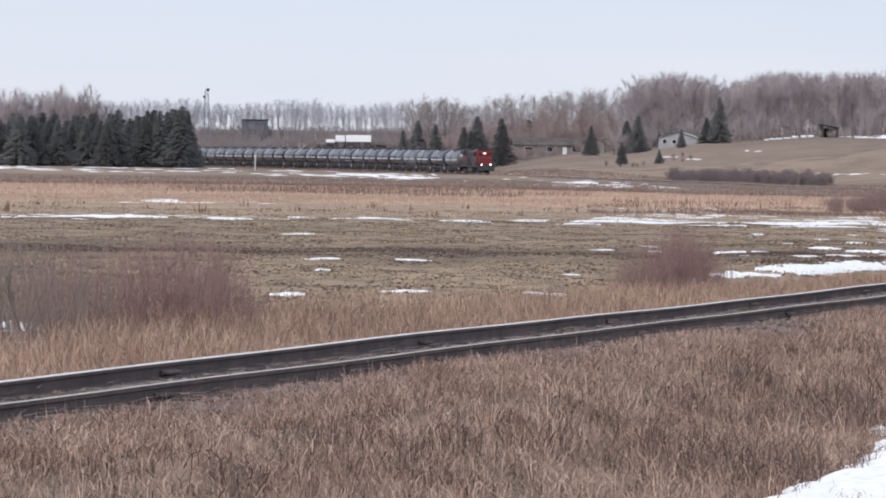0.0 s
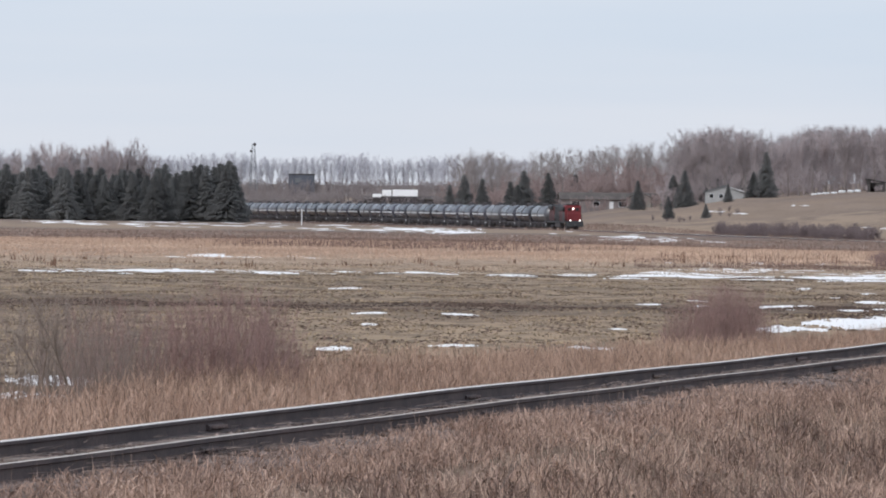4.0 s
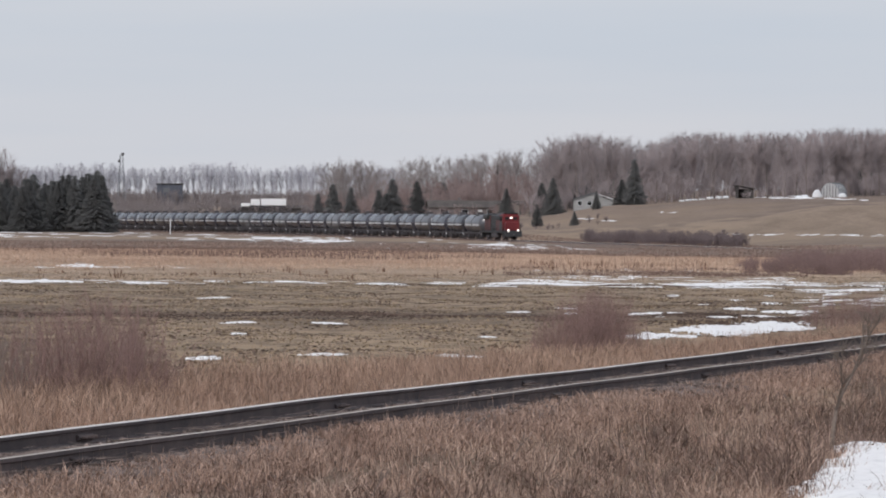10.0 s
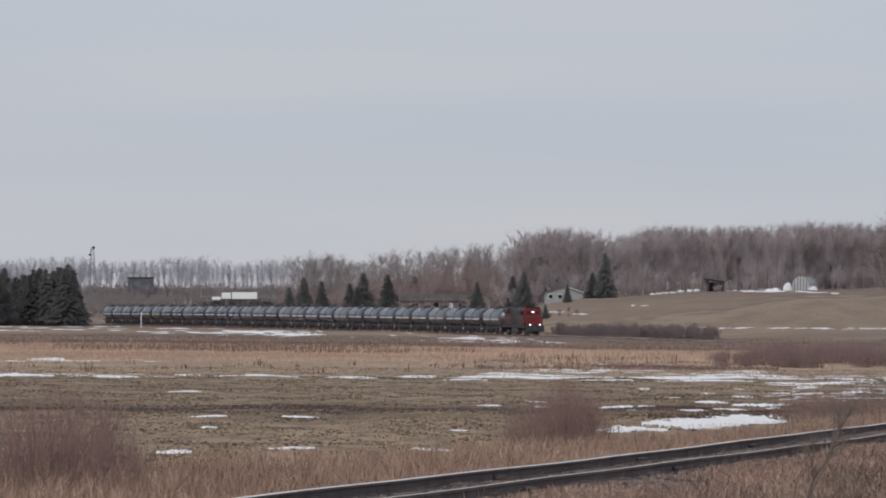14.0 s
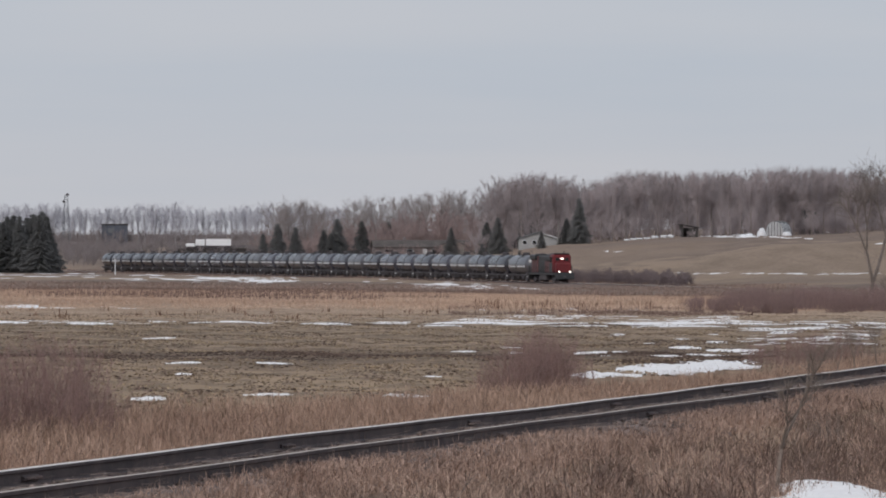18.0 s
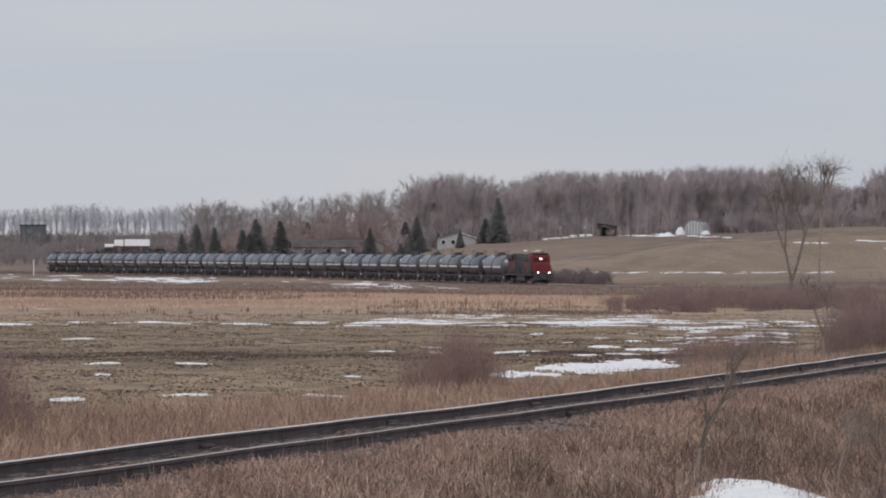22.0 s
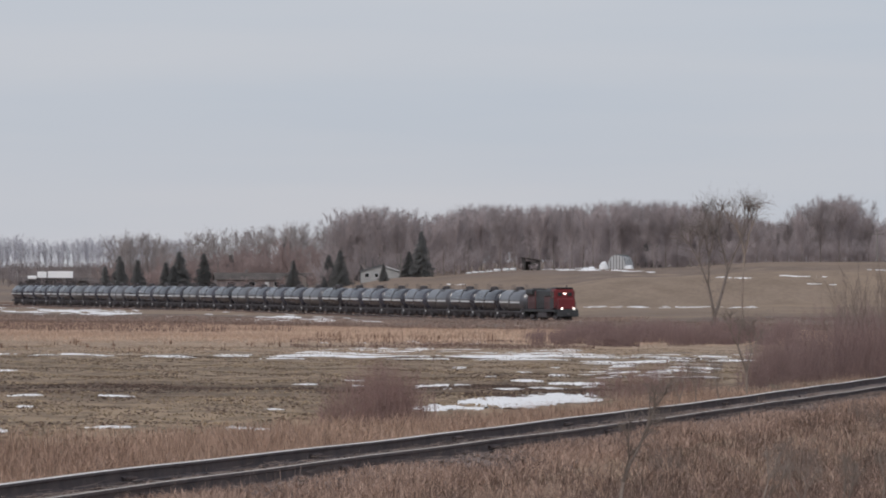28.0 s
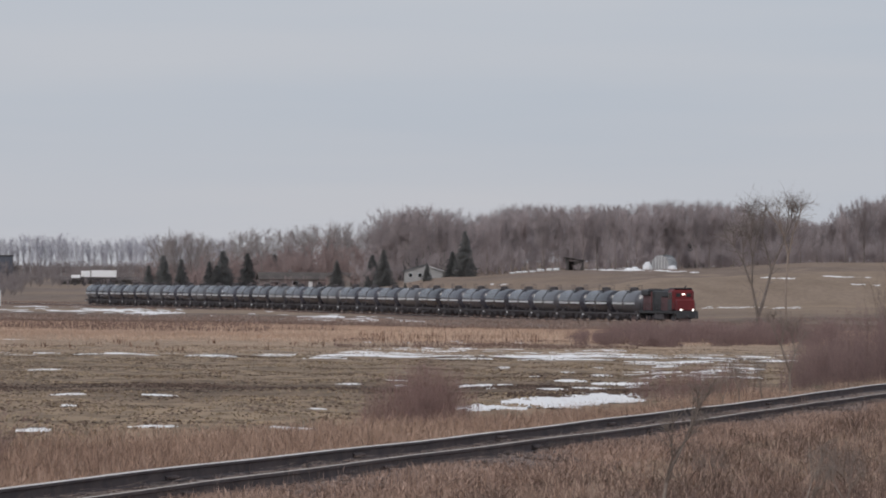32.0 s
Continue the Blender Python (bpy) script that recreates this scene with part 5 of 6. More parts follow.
def build_snow():
    rng = random.Random(21)
    for k, (b0, b1, y0, y1, th) in enumerate([
            (326, 374, 664, 671.5, 0.08), (525, 600, 657, 661, 0.04), (385, 436, 601, 605, 0.04), (398, 428, 621, 624, 0.03),
            (545, 598, 602, 605, 0.04), (840, 865, 625, 629, 0.03), (1110, 1196, 581, 585, 0.05), (1240, 1290, 587, 591, 0.04),
            (1105, 1160, 619, 628, 0.06), (1104, 1216, 618.5, 626.4, 0.04), (1185, 1345, 604, 622, 0.05), (1290, 1428, 597, 613, 0.05), (765, 850, 658, 664, 0.03), (1345, 1430, 576, 581, 0.04), (1270, 1325, 572, 576, 0.04),
            (345, 390, 558, 561, 0.03), (890, 926, 580, 584, 0.04), (1310, 1370, 586, 590, 0.04), (1390, 1420, 583, 588, 0.03),
            (-120, 130, 529, 535, 0.08), (830, 900, 535, 538, 0.06), (940, 1120, 530, 535, 0.05), (1090, 1365, 530, 534.5, 0.06), (96, 148, 500, 505, 0.08),
            (440, 530, 452, 455, 0.08), (510, 612, 455, 459, 0.08), (820, 905, 461, 466, 0.12), (895, 960, 465, 470, 0.10), (-225, -78, 722, 738, 0.05), (-260, -135, 752, 762, 0.04)]):
        snow_patch(b0, b1, y0, y1, k + 1, th * (1 if y0 > 470 else 0.6), 1.6 if 500 < y0 < 540 else 1.15)
    # broken streaks along the meadow's near edge and on the wet ground beside the track
    k = 60
    for b0, b1, y0, y1, n, wide in ((130, 900, 529, 534, 30, 70), (900, 1430, 517, 527, 44, 60), (880, 1440, 527, 538, 44, 120), (1400, 1680, 526, 545, 44, 75),
                                    (1420, 1640, 545, 572, 30, 60), (960, 1420, 548, 590, 12, 40), (40, 330, 502, 507, 12, 40), (-200, 130, 529, 537, 14, 60), (940, 1240, 504, 509, 16, 26),
                                    (-190, 310, 444, 454, 30, 60), (318, 470, 446, 457, 18, 40), (430, 625, 450, 461, 22, 36), (815, 1060, 462, 472, 16, 45), (600, 900, 454, 470, 10, 24)):
        for q in range(n):
            b, y, w = rng.uniform(b0, b1), rng.uniform(y0, y1), wide * rng.uniform(0.3, 1.0)
            k += 1
            snow_patch(b - w / 2, b + w / 2, y - rng.uniform(0.2, 0.8) * (1 if y > 480 else 0.7), y + rng.uniform(0.2, 0.8) * (1 if y > 480 else 0.7), k, rng.uniform(0.02, 0.05) * (1 if y > 480 else 2), 1.1, (30, 9), loose=True)
    # the large drift in the ditch
    xs, ys = np.meshgrid(np.linspace(0.3, 10.5, 150), np.linspace(42, 95, 220))
    f = drift_field(xs, ys)
    z = ground_z(xs, ys) + drift_depth(xs, ys, f)
    nb = xs.shape[1]
    i, j = np.meshgrid(np.arange(xs.shape[0] - 1), np.arange(nb - 1), indexing="ij")
    a = (i * nb + j)[np.maximum(f[:-1, :-1], f[1:, 1:]) > -0.06].ravel()
    ob = new("snow_drift", raw_mesh("snow_drift", np.stack([xs, ys, z], -1).reshape(-1, 3), np.concatenate([np.stack([a, a + 1, a + nb], 1), np.stack([a + 1, a + nb + 1, a + nb], 1)]), M_SNOW, True))
    tagged(ob, "deep melting snow drift lying in the ditch", "snow")


build_snow()


def build_plants():
    rng = random.Random(8)
    made = []

    def kinds(fn, n):
        out = [fn(k) for k in range(n)]
        made.extend(out)
        return out

    # far poplars paled by painted haze: a row of things, a hazier row behind
    pop = kinds(lambda k: bare_tree(20 + k, 15, 0.10, 0.45, 1.0, 0.24, 8, 8, fan=True, mats=(M_BARK_PALE_HAZED, M_CROWN_PALE_HAZED), label="tall leafless poplar in a distant row, paled by painted haze", fine=0.03), 4)
    b = -420
    while b < 700:
        top = 319 + 4 * math.sin(b * 0.03) + rng.uniform(-3, 7)
        d = 2450 + rng.uniform(-50, 50)
        put(pop[rng.randrange(4)], b, d, (height(top, d) - spot(b, d)[2]) / 15, rng.uniform(0, 360))
        b += rng.uniform(6, 13)
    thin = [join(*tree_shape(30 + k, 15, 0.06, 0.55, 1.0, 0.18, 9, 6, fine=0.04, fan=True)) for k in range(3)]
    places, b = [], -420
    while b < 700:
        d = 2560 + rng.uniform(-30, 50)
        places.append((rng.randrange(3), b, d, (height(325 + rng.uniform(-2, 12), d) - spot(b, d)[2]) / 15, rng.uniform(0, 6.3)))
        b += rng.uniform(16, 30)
    wood_stuff("poplar_wood", thin, places, M_CROWN_PALE_HAZED, "pale grey poplars far behind the field, haze painted into their colour")
    # the wood behind the hill
    oak = kinds(lambda k: bare_tree(40 + k, 16, 0.12, 0.85, 0.85, 0.2, 15, 40, fan=True, mats=(M_BARK, M_CROWN), label="bare grey-brown deciduous tree at the wood's edge", fine=0.013), 5)
    round_tree = kinds(lambda k: bare_tree(50 + k, 16, 0.16, 1.0, 0.6, 0.2, 11, 26, fan=True, mats=(M_BARK, M_CROWN_GREY_HAZED), label="bare round-crowned grey tree behind the houses", fine=0.012), 4)
    slim = kinds(lambda k: bare_tree(60 + k, 16, 0.25, 0.7, 0.9, 0.18, 8, 16, fan=True, mats=(M_BARK, M_CROWN), label="slender bare grey tree in the wood", fine=0.017), 3)
    tops = ([560, 600, 650, 680, 710, 740, 790, 850, 900, 945, 985, 1030, 1085, 1120, 1200, 1300, 1400, 1500, 1580, 1625, 1666, 1700, 1738, 1770, 1800, 1843, 1880, 1910, 1925, 2000, 2300],
            [345, 296, 308, 331, 299, 293, 300, 283, 285, 300, 258, 255, 261, 282, 252, 254, 251, 241, 247, 256, 265, 272, 286, 272, 247, 232, 240, 276, 320, 328, 330])

    def wood_row(row, step, far):
        out, b = [], 590 + rng.uniform(0, 12)
        while b < 2240:
            d = (1440 if b > 950 else 1640) + row * 45 + rng.uniform(-16, 16)
            t = float(np.interp(b, *tops)) + abs(rng.gauss(0, 5))
            out.append((b, d, max(0.3, (height(t, d) - spot(b, d)[2]) / 16)))
            b += rng.uniform(0.7, 1.3) * step * (1.0 if b > 930 else 1.2)
        return out

    for b, d, size in wood_row(0, 27, False):
        src = oak[rng.randrange(5)] if b > 950 and rng.random() < 0.85 else slim[rng.randrange(3)] if b > 950 or rng.random() < 0.2 else round_tree[rng.randrange(4)]
        put(src, b, d, size, rng.uniform(0, 360))
    cheap = [join(*tree_shape(70 + k, 16, 0.06, 1.15, 0.7, 0.16, 10, 16, fine=0.022, fan=True)) for k in range(4)]
    places = [(rng.randrange(4), b, d, s, rng.uniform(0, 6.3)) for row, step in ((1, 20), (2, 18), (3, 22)) for b, d, s in wood_row(row, step, True)]
    pale_places = [q for q in places if q[1] < 955][::3]
    places = [q for q in places if q[1] >= 955]
    wood_stuff("far_wood", cheap, pale_places, M_CROWN_GREY_HAZED, "grey leafless wood behind the houses, paled by painted haze")
    wood_stuff("deciduous_wood", cheap, places, M_CROWN, "dense leafless grey-brown wood behind the hill")
    # brush at the wood's foot, dogwood by the houses, the hedge behind the train's tail
    low = [join(*tree_shape(80 + k, 6, 0.02, 1.2, 0.8, 0.06, 4, 4, fine=0.036, multi=3, fan=True)) for k in range(3)]
    places, b = [], 930
    while b < 2230:
        places.append((rng.randrange(3), b, 1428 + rng.uniform(-8, 40), rng.uniform(0.6, 1.3), rng.uniform(0, 6.3)))
        b += rng.uniform(8, 15)
    for k in range(280):
        b = rng.uniform(940, 2230)
        places.append((rng.randrange(3), b, rng.uniform(1480, 1600), rng.uniform(1.2, 2.0), rng.uniform(0, 6.3)))
    places += [(rng.randrange(3), rng.uniform(1380, 2240), rng.uniform(1560, 1660), rng.uniform(1.1, 1.9), rng.uniform(0, 6.3)) for k in range(330)]
    places += [(rng.randrange(3), rng.uniform(1480, 2240), rng.uniform(1440, 1478), rng.uniform(0.5, 0.9), rng.uniform(0, 6.3)) for k in range(150)]
    places += [(rng.randrange(3), rng.uniform(1285, 1345), 1402, rng.uniform(0.2, 0.4), rng.uniform(0, 6.3)) for k in range(7)]
    wood_stuff("undergrowth", low, places, M_CROWN, "dense leafless undergrowth at the wood's edge", "brush")
    places = [(rng.randrange(3), rng.uniform(560, 990), rng.uniform(1575, 1690), rng.uniform(1.0, 2.1), rng.uniform(0, 6.3)) for k in range(130)]
    places += [(rng.randrange(3), rng.uniform(735, 930), rng.uniform(1515, 1545), rng.uniform(0.3, 0.7), rng.uniform(0, 6.3)) for k in range(22)]
    wood_stuff("dogwood_thicket", low, places, M_CROWN_RED, "reddish leafless dogwood thicket behind the houses", "brush")
    places = [(rng.randrange(3), -60 + 2.9 * k + rng.uniform(-5, 5), 2080 + rng.uniform(-90, 90), rng.uniform(0.5, 0.9), rng.uniform(0, 6.3)) for k in range(255)]
    places += [(rng.randrange(3), rng.uniform(165, 330), rng.uniform(1800, 2000), rng.uniform(0.55, 0.95), rng.uniform(0, 6.3)) for k in range(80)]
    places += [(rng.randrange(3), -80 + 4.2 * k + rng.uniform(-6, 6), 2400 + rng.uniform(-40, 20), rng.uniform(0.7, 1.25), rng.uniform(0, 6.3)) for k in range(190)]
    wood_stuff("field_hedge", low, places, M_HEDGE_HAZED, "leafless brown hedge behind the railway line", "hedge")
    # spruces
    spr = kinds(lambda k: spruce_tree(100 + k, 10, (3.6, 4.1, 3.2, 4.6)[k]), 4)
    for b, top, d in ((552, 373, 1500), (578, 355, 1500), (610, 362, 1500), (660, 366, 1490), (684, 346, 1495),
                      (673, 372, 1480), (727, 350, 1480), (775, 352, 1600), (872, 320, 1640), (968, 343, 1420),
                      (948, 352, 1440), (1112, 309, 1415), (1090, 345, 1420), (1053, 310, 1500), (1015, 312, 1510),
                      (1045, 366, 1360), (1521, 298, 1500), (940, 390, 1275), (1006, 402, 1260), (885, 362, 1450)):
        put(spr[rng.randrange(4)], b, d, (height(top, d) - spot(b, d)[2]) / 10, rng.uniform(0, 360))
    b = -420
    while b < 172:
        d = 1500 + rng.uniform(-30, 40)
        top = 366 + 8 * math.sin(b * 0.11) + rng.uniform(-20, 10) - (10 if b > 110 else 0)
        put(spr[rng.randrange(4)], b, d, (height(top, d) - spot(b, d)[2]) / 10, rng.uniform(0, 360))
        b += rng.uniform(3.6, 6.4)
    b = -420
    while b < 160:
        d = 1550 + rng.uniform(-10, 25)
        put(spr[rng.randrange(4)], b, d, (height(372 + rng.uniform(-12, 8), d) - spot(b, d)[2]) / 10, rng.uniform(0, 360))
        b += rng.uniform(7, 11)
    put(spr[3], 146, 1490, (height(339, 1490) - spot(148, 1490)[2]) / 10)
    # bare trees behind the grove
    for b, t in ((-180, 302), (-150, 296), (-95, 305), (-60, 290), (-40, 292), (-20, 288), (0, 310), (12, 322), (-120, 300), (-215, 312), (-260, 310)):
        d = 1700 + rng.uniform(-30, 30)
        put(oak[rng.randrange(5)], b, d, (height(t, d) - spot(b, d)[2]) / 16, rng.uniform(0, 360))
    # the tall bare tree in the meadow, two stems
    tall = kinds(lambda k: forked_tree(11, 11.0, 1.4, 0.30, 0.19, 5, 0.016, M_BARK_DARK, "tall bare fork-stemmed tree in the meadow", "bare_tree"), 1)[0]
    put(tall, 1629, 470, (height(214, 470) - spot(1629, 470)[2]) / 11.0, 180)
    thin_tree = kinds(lambda k: forked_tree(9, 9.0, 5.0, 0.2, 0.09, 3, 0.014, M_SAPLING, "slender bare tree beside the forked one", "bare_tree"), 1)[0]
    put(thin_tree, 1684, 480, (height(226, 480) - spot(1684, 480)[2]) / 9.0, 20)
    # thickets in the middle distance
    purple = [join(*tree_shape(140 + k, 2.6, 0.02, 1.3, 0.6, 0.03, 5, 5, fine=0.017, multi=3, fan=True)) for k in range(3)]
    places = [(rng.randrange(3), b, 1512 - 0.4 * b + rng.uniform(0, 35), rng.uniform(0.6, 1.05), rng.uniform(0, 6.3)) for b in [1018 + 1.8 * k + rng.uniform(-12, 12) for k in range(160)]]
    places += [(rng.randrange(3), rng.uniform(895, 1075), rng.uniform(1235, 1290), rng.uniform(0.35, 0.9), rng.uniform(0, 6.3)) for k in range(12)]
    wood_stuff("low_thicket", purple, places, M_THICKET, "low grey-purple leafless thicket beside the line", "brush")
    red = kinds(lambda k: shrub(150 + k, 1.8, 1.3, 100, M_TWIG_ROSE, "red-brown leafless willow scrub in the meadow", 0.008), 3)
    for k in range(84):
        b = 1300 + 5.6 * k + rng.uniform(-12, 12)
        put(red[k % 3], b, rng.uniform(350, 460), rng.uniform(0.45, 0.9) * min(1, 0.45 + (b - 1300) / 200), rng.uniform(0, 360))
    # big willows beyond the track
    big = kinds(lambda k: shrub(160 + k, 2.4, 1.25, 130, M_TWIG_ROSE, "large leafless willow bush beside the track", 0.0045, 7), 3)
    for b, d, s in ((1700, 185, 0.5), (1735, 192, 0.7), (1770, 198, 0.8), (1800, 195, 0.6), (1835, 200, 0.85), (1872, 205, 0.75), (1910, 205, 0.9), (1950, 212, 0.95),
                    (1990, 212, 1.0), (2035, 220, 1.0), (1750, 210, 0.85), (1820, 215, 0.9), (1890, 220, 0.95), (1970, 225, 1.0)):
        put(big[rng.randrange(3)], b, d, s, rng.uniform(0, 360))
    lank = kinds(lambda k: shrub(190 + k, 4.0, 1.5, 60, M_TWIG_GREY, "tall lank grey-brown willow bush beyond the track", 0.007, 6), 2)
    for b, d, s in ((1865, 222, 0.75), (1905, 226, 0.95), (1950, 224, 1.05), (2000, 230, 1.0), (2050, 228, 1.1)):
        put(lank[rng.randrange(2)], b, d, s, rng.uniform(0, 360))
    mid = kinds(lambda k: shrub(170 + k, 1.3, 0.95, 58, M_TWIG_MID, "red-brown leafless willow bush in the field", 0.0032, 7), 3)
    for b, d, s in ((955, 128, 0.4), (938, 129, 0.3), (990, 126, 0.8), (1035, 128, 0.95), (1075, 129, 0.85), (1020, 132, 0.85), (1112, 130, 0.4), (970, 128, 0.6), (1010, 127, 0.9), (1055, 128, 0.95), (1085, 127, 0.8), (1045, 131, 0.9)):
        put(mid[rng.randrange(3)], b, d, s, rng.uniform(0, 360))
    for b, d, s in ((1425, 168, 0.5), (1450, 160, 0.65), (1478, 164, 0.55), (1500, 158, 0.75), (1530, 166, 0.6), (1556, 170, 0.7), (1585, 172, 0.6), (1515, 175, 0.6), (1610, 178, 0.7)):
        put(mid[rng.randrange(3)], b, d, s, rng.uniform(0, 360))
    for b, d, s in ((75, 90, 0.95), (125, 91, 1.05), (175, 90, 1.1), (222, 92, 0.85), (30, 92, 0.95), (-15, 91, 1.0), (-60, 90, 0.95), (-105, 93, 0.85), (150, 95, 1.15), (200, 94, 1.05), (250, 95, 0.6)):
        put(mid[rng.randrange(3)], b, d, s, rng.uniform(0, 360))
    ditch = kinds(lambda k: shrub(175 + k, 0.75, 0.7, 60, M_TWIG_GREY, "low grey-brown leafless brush in the ditch", 0.0022, 7), 2)
    for k in range(34):
        b, y = rng.uniform(1540, 2060), rng.uniform(640, 900)
        if b < 1770 and y > 770:
            continue
        put(ditch[k % 2], b, meet(b, y)[1], rng.uniform(0.4, 0.9), rng.uniform(0, 360))
    grey = kinds(lambda k: forked_tree(180 + k, 1.5, 0.42, 0.42, 0.024, 4, 0.003, M_SAPLING, "thin forked leafless sapling in the ditch", "sapling"), 3)
    for b, y, s in ((1463, 832, 1.3), (1712, 860, 0.85), (1790, 830, 0.7), (1860, 870, 0.8), (1930, 850, 0.8)):
        put(grey[rng.randrange(3)], b, meet(b, y)[1], s, rng.uniform(0, 360))
    for b, d, s in ((-165, 79, 0.95), (-118, 78, 0.85), (1600, 138, 0.7), (1640, 144, 0.8), (1570, 132, 0.6), (1690, 152, 1.6)):
        put(grey[rng.randrange(3)], b, d, s, rng.uniform(0, 360))
    pale = kinds(lambda k: shrub(196 + k, 1.7, 0.75, 30, M_TWIG_GREY, "pale lank leafless bush beyond the track", 0.0032, 6), 2)
    for b, d, s in ((-185, 84, 1.05), (-150, 82, 0.9), (-125, 86, 1.1), (-95, 84, 0.8), (-62, 87, 0.95), (-30, 86, 0.7), (-212, 85, 1.0), (5, 88, 0.75)):
        put(pale[rng.randrange(2)], b, d, s, rng.uniform(0, 360))
    stalk = kinds(lambda k: forked_tree(210 + k, 0.5, 0.3, 0.3, 0.006, 1, 0.002, M_BARK_DARK, "dark dead stalk leaning in the grass", "dead_stalk"), 2)
    for b, y, s, lean in ((884, 866, 1.0, 32), (1120, 850, 0.8, -35), (1240, 905, 0.9, 24), (640, 930, 0.8, 28)):
        ob = put(stalk[rng.randrange(2)], b, meet(b, y)[1], s, 0)
        ob.matrix_basis = ob.matrix_basis @ pose(0, 0, 0, 0, lean, 0)
    # kinds that found no place
    for src in made:
        if src.name not in USED:
            for o in (*src.children_recursive, src):
                bpy.data.objects.remove(o)


build_plants()


# ---- buildings and other things of the distance ----
def gable_house(name, b, d, width, depth, wall_h, roof_h, wall_mat, roof_mat, label, turn=0, windows=(), door=None, chimney=None, eave=0.4, sink=0.1):
    """A house with its long side to the camera (x along the ridge); windows as (x, z, w, h) on the front wall."""
    x, y, z = spot(b, d)
    house = new(name)
    tagged(house, label, "house" if name != "shed" else "shed")
    house.matrix_basis = pose(x, y, z - sink, 0, 0, turn)
    w, q = width / 2, depth / 2
    bm = bmesh.new()
    # walls with openings left between piers
    cuts = sorted([(wx - ww / 2, wx + ww / 2, wz, wz + wh) for wx, wz, ww, wh in windows] + ([(door - 0.5, door + 0.5, 0.0, 2.05)] if door is not None else []))
    t, px = 0.22, -w
    for x0, x1, z0, z1 in cuts:
        box(bm, px, x0, -q, -q + t, -0.8, wall_h)
        if z0 > 0.05:
            box(bm, x0, x1, -q, -q + t, -0.8, z0)
        else:
            box(bm, x0, x1, -q, -q + t, -0.8, 0)
        if z1 < wall_h:
            box(bm, x0, x1, -q, -q + t, z1, wall_h)
        px = x1
    box(bm, px, w, -q, -q + t, -0.8, wall_h)
    box(bm, -w, w, q - t, q, -0.8, wall_h)
    for sx in (-1, 1):
        xa, xb = (sx * w, sx * (w - t)) if sx < 0 else (sx * (w - t), sx * w)
        box(bm, xa, xb, -q + t, q - t, -0.8, wall_h)
        a = [bm.verts.new((xx, yy, zz)) for xx in (xa, xb) for yy, zz in ((-q, wall_h), (q, wall_h), (0, wall_h + roof_h))]
        for f in ((0, 1, 2), (5, 4, 3), (0, 3, 4, 1), (1, 4, 5, 2), (2, 5, 3, 0)):
            bm.faces.new([a[k] for k in f])
    bmesh.ops.recalc_face_normals(bm, faces=bm.faces)
    wall = part("wall", bm, wall_mat, house)
    bm = bmesh.new()
    sl = roof_h / q
    for sy in (-1, 1):
        a = [bm.verts.new(p) for p in ((-w - eave, 0, wall_h + roof_h + 0.02), (w + eave, 0, wall_h + roof_h + 0.02), (w + eave, sy * (q + eave), wall_h - eave * sl + 0.02), (-w - eave, sy * (q + eave), wall_h - eave * sl + 0.02),
                                       (-w - eave, 0, wall_h + roof_h + 0.2), (w + eave, 0, wall_h + roof_h + 0.2), (w + eave, sy * (q + eave), wall_h - eave * sl + 0.2), (-w - eave, sy * (q + eave), wall_h - eave * sl + 0.2))]
        for f in ((0, 1, 2, 3), (7, 6, 5, 4), (0, 4, 5, 1), (1, 5, 6, 2), (2, 6, 7, 3), (3, 7, 4, 0)):
            bm.faces.new([a[k] for k in f])
    bmesh.ops.recalc_face_normals(bm, faces=bm.faces)
    roof = part("roof", bm, roof_mat, house)
    if chimney is not None:
        part("chimney", boxes((chimney - 0.35, chimney + 0.35, 0.2, 0.9, wall_h + 0.3, wall_h + roof_h + 0.9), bevel=0.03), M_BRICK, roof)
    for wx, wz, ww, wh in windows:
        fr = part("window", boxes((wx - ww / 2, wx + ww / 2, -q + 0.03, -q + 0.1, wz, wz + 0.08), (wx - ww / 2, wx + ww / 2, -q + 0.03, -q + 0.1, wz + wh - 0.08, wz + wh),
                                  (wx - ww / 2, wx - ww / 2 + 0.08, -q + 0.03, -q + 0.1, wz + 0.08, wz + wh - 0.08), (wx + ww / 2 - 0.08, wx + ww / 2, -q + 0.03, -q + 0.1, wz + 0.08, wz + wh - 0.08)), M_WHITE, house)
        part("pane", boxes((wx - ww / 2 + 0.08, wx + ww / 2 - 0.08, -q + 0.05, -q + 0.07, wz + 0.08, wz + wh - 0.08)), M_GLASS, fr)
    if door is not None:
        part("door", boxes((door - 0.5, door + 0.5, -q + 0.06, -q + 0.12, 0, 2.05), bevel=0.01), M_WHITE, house)
    return house


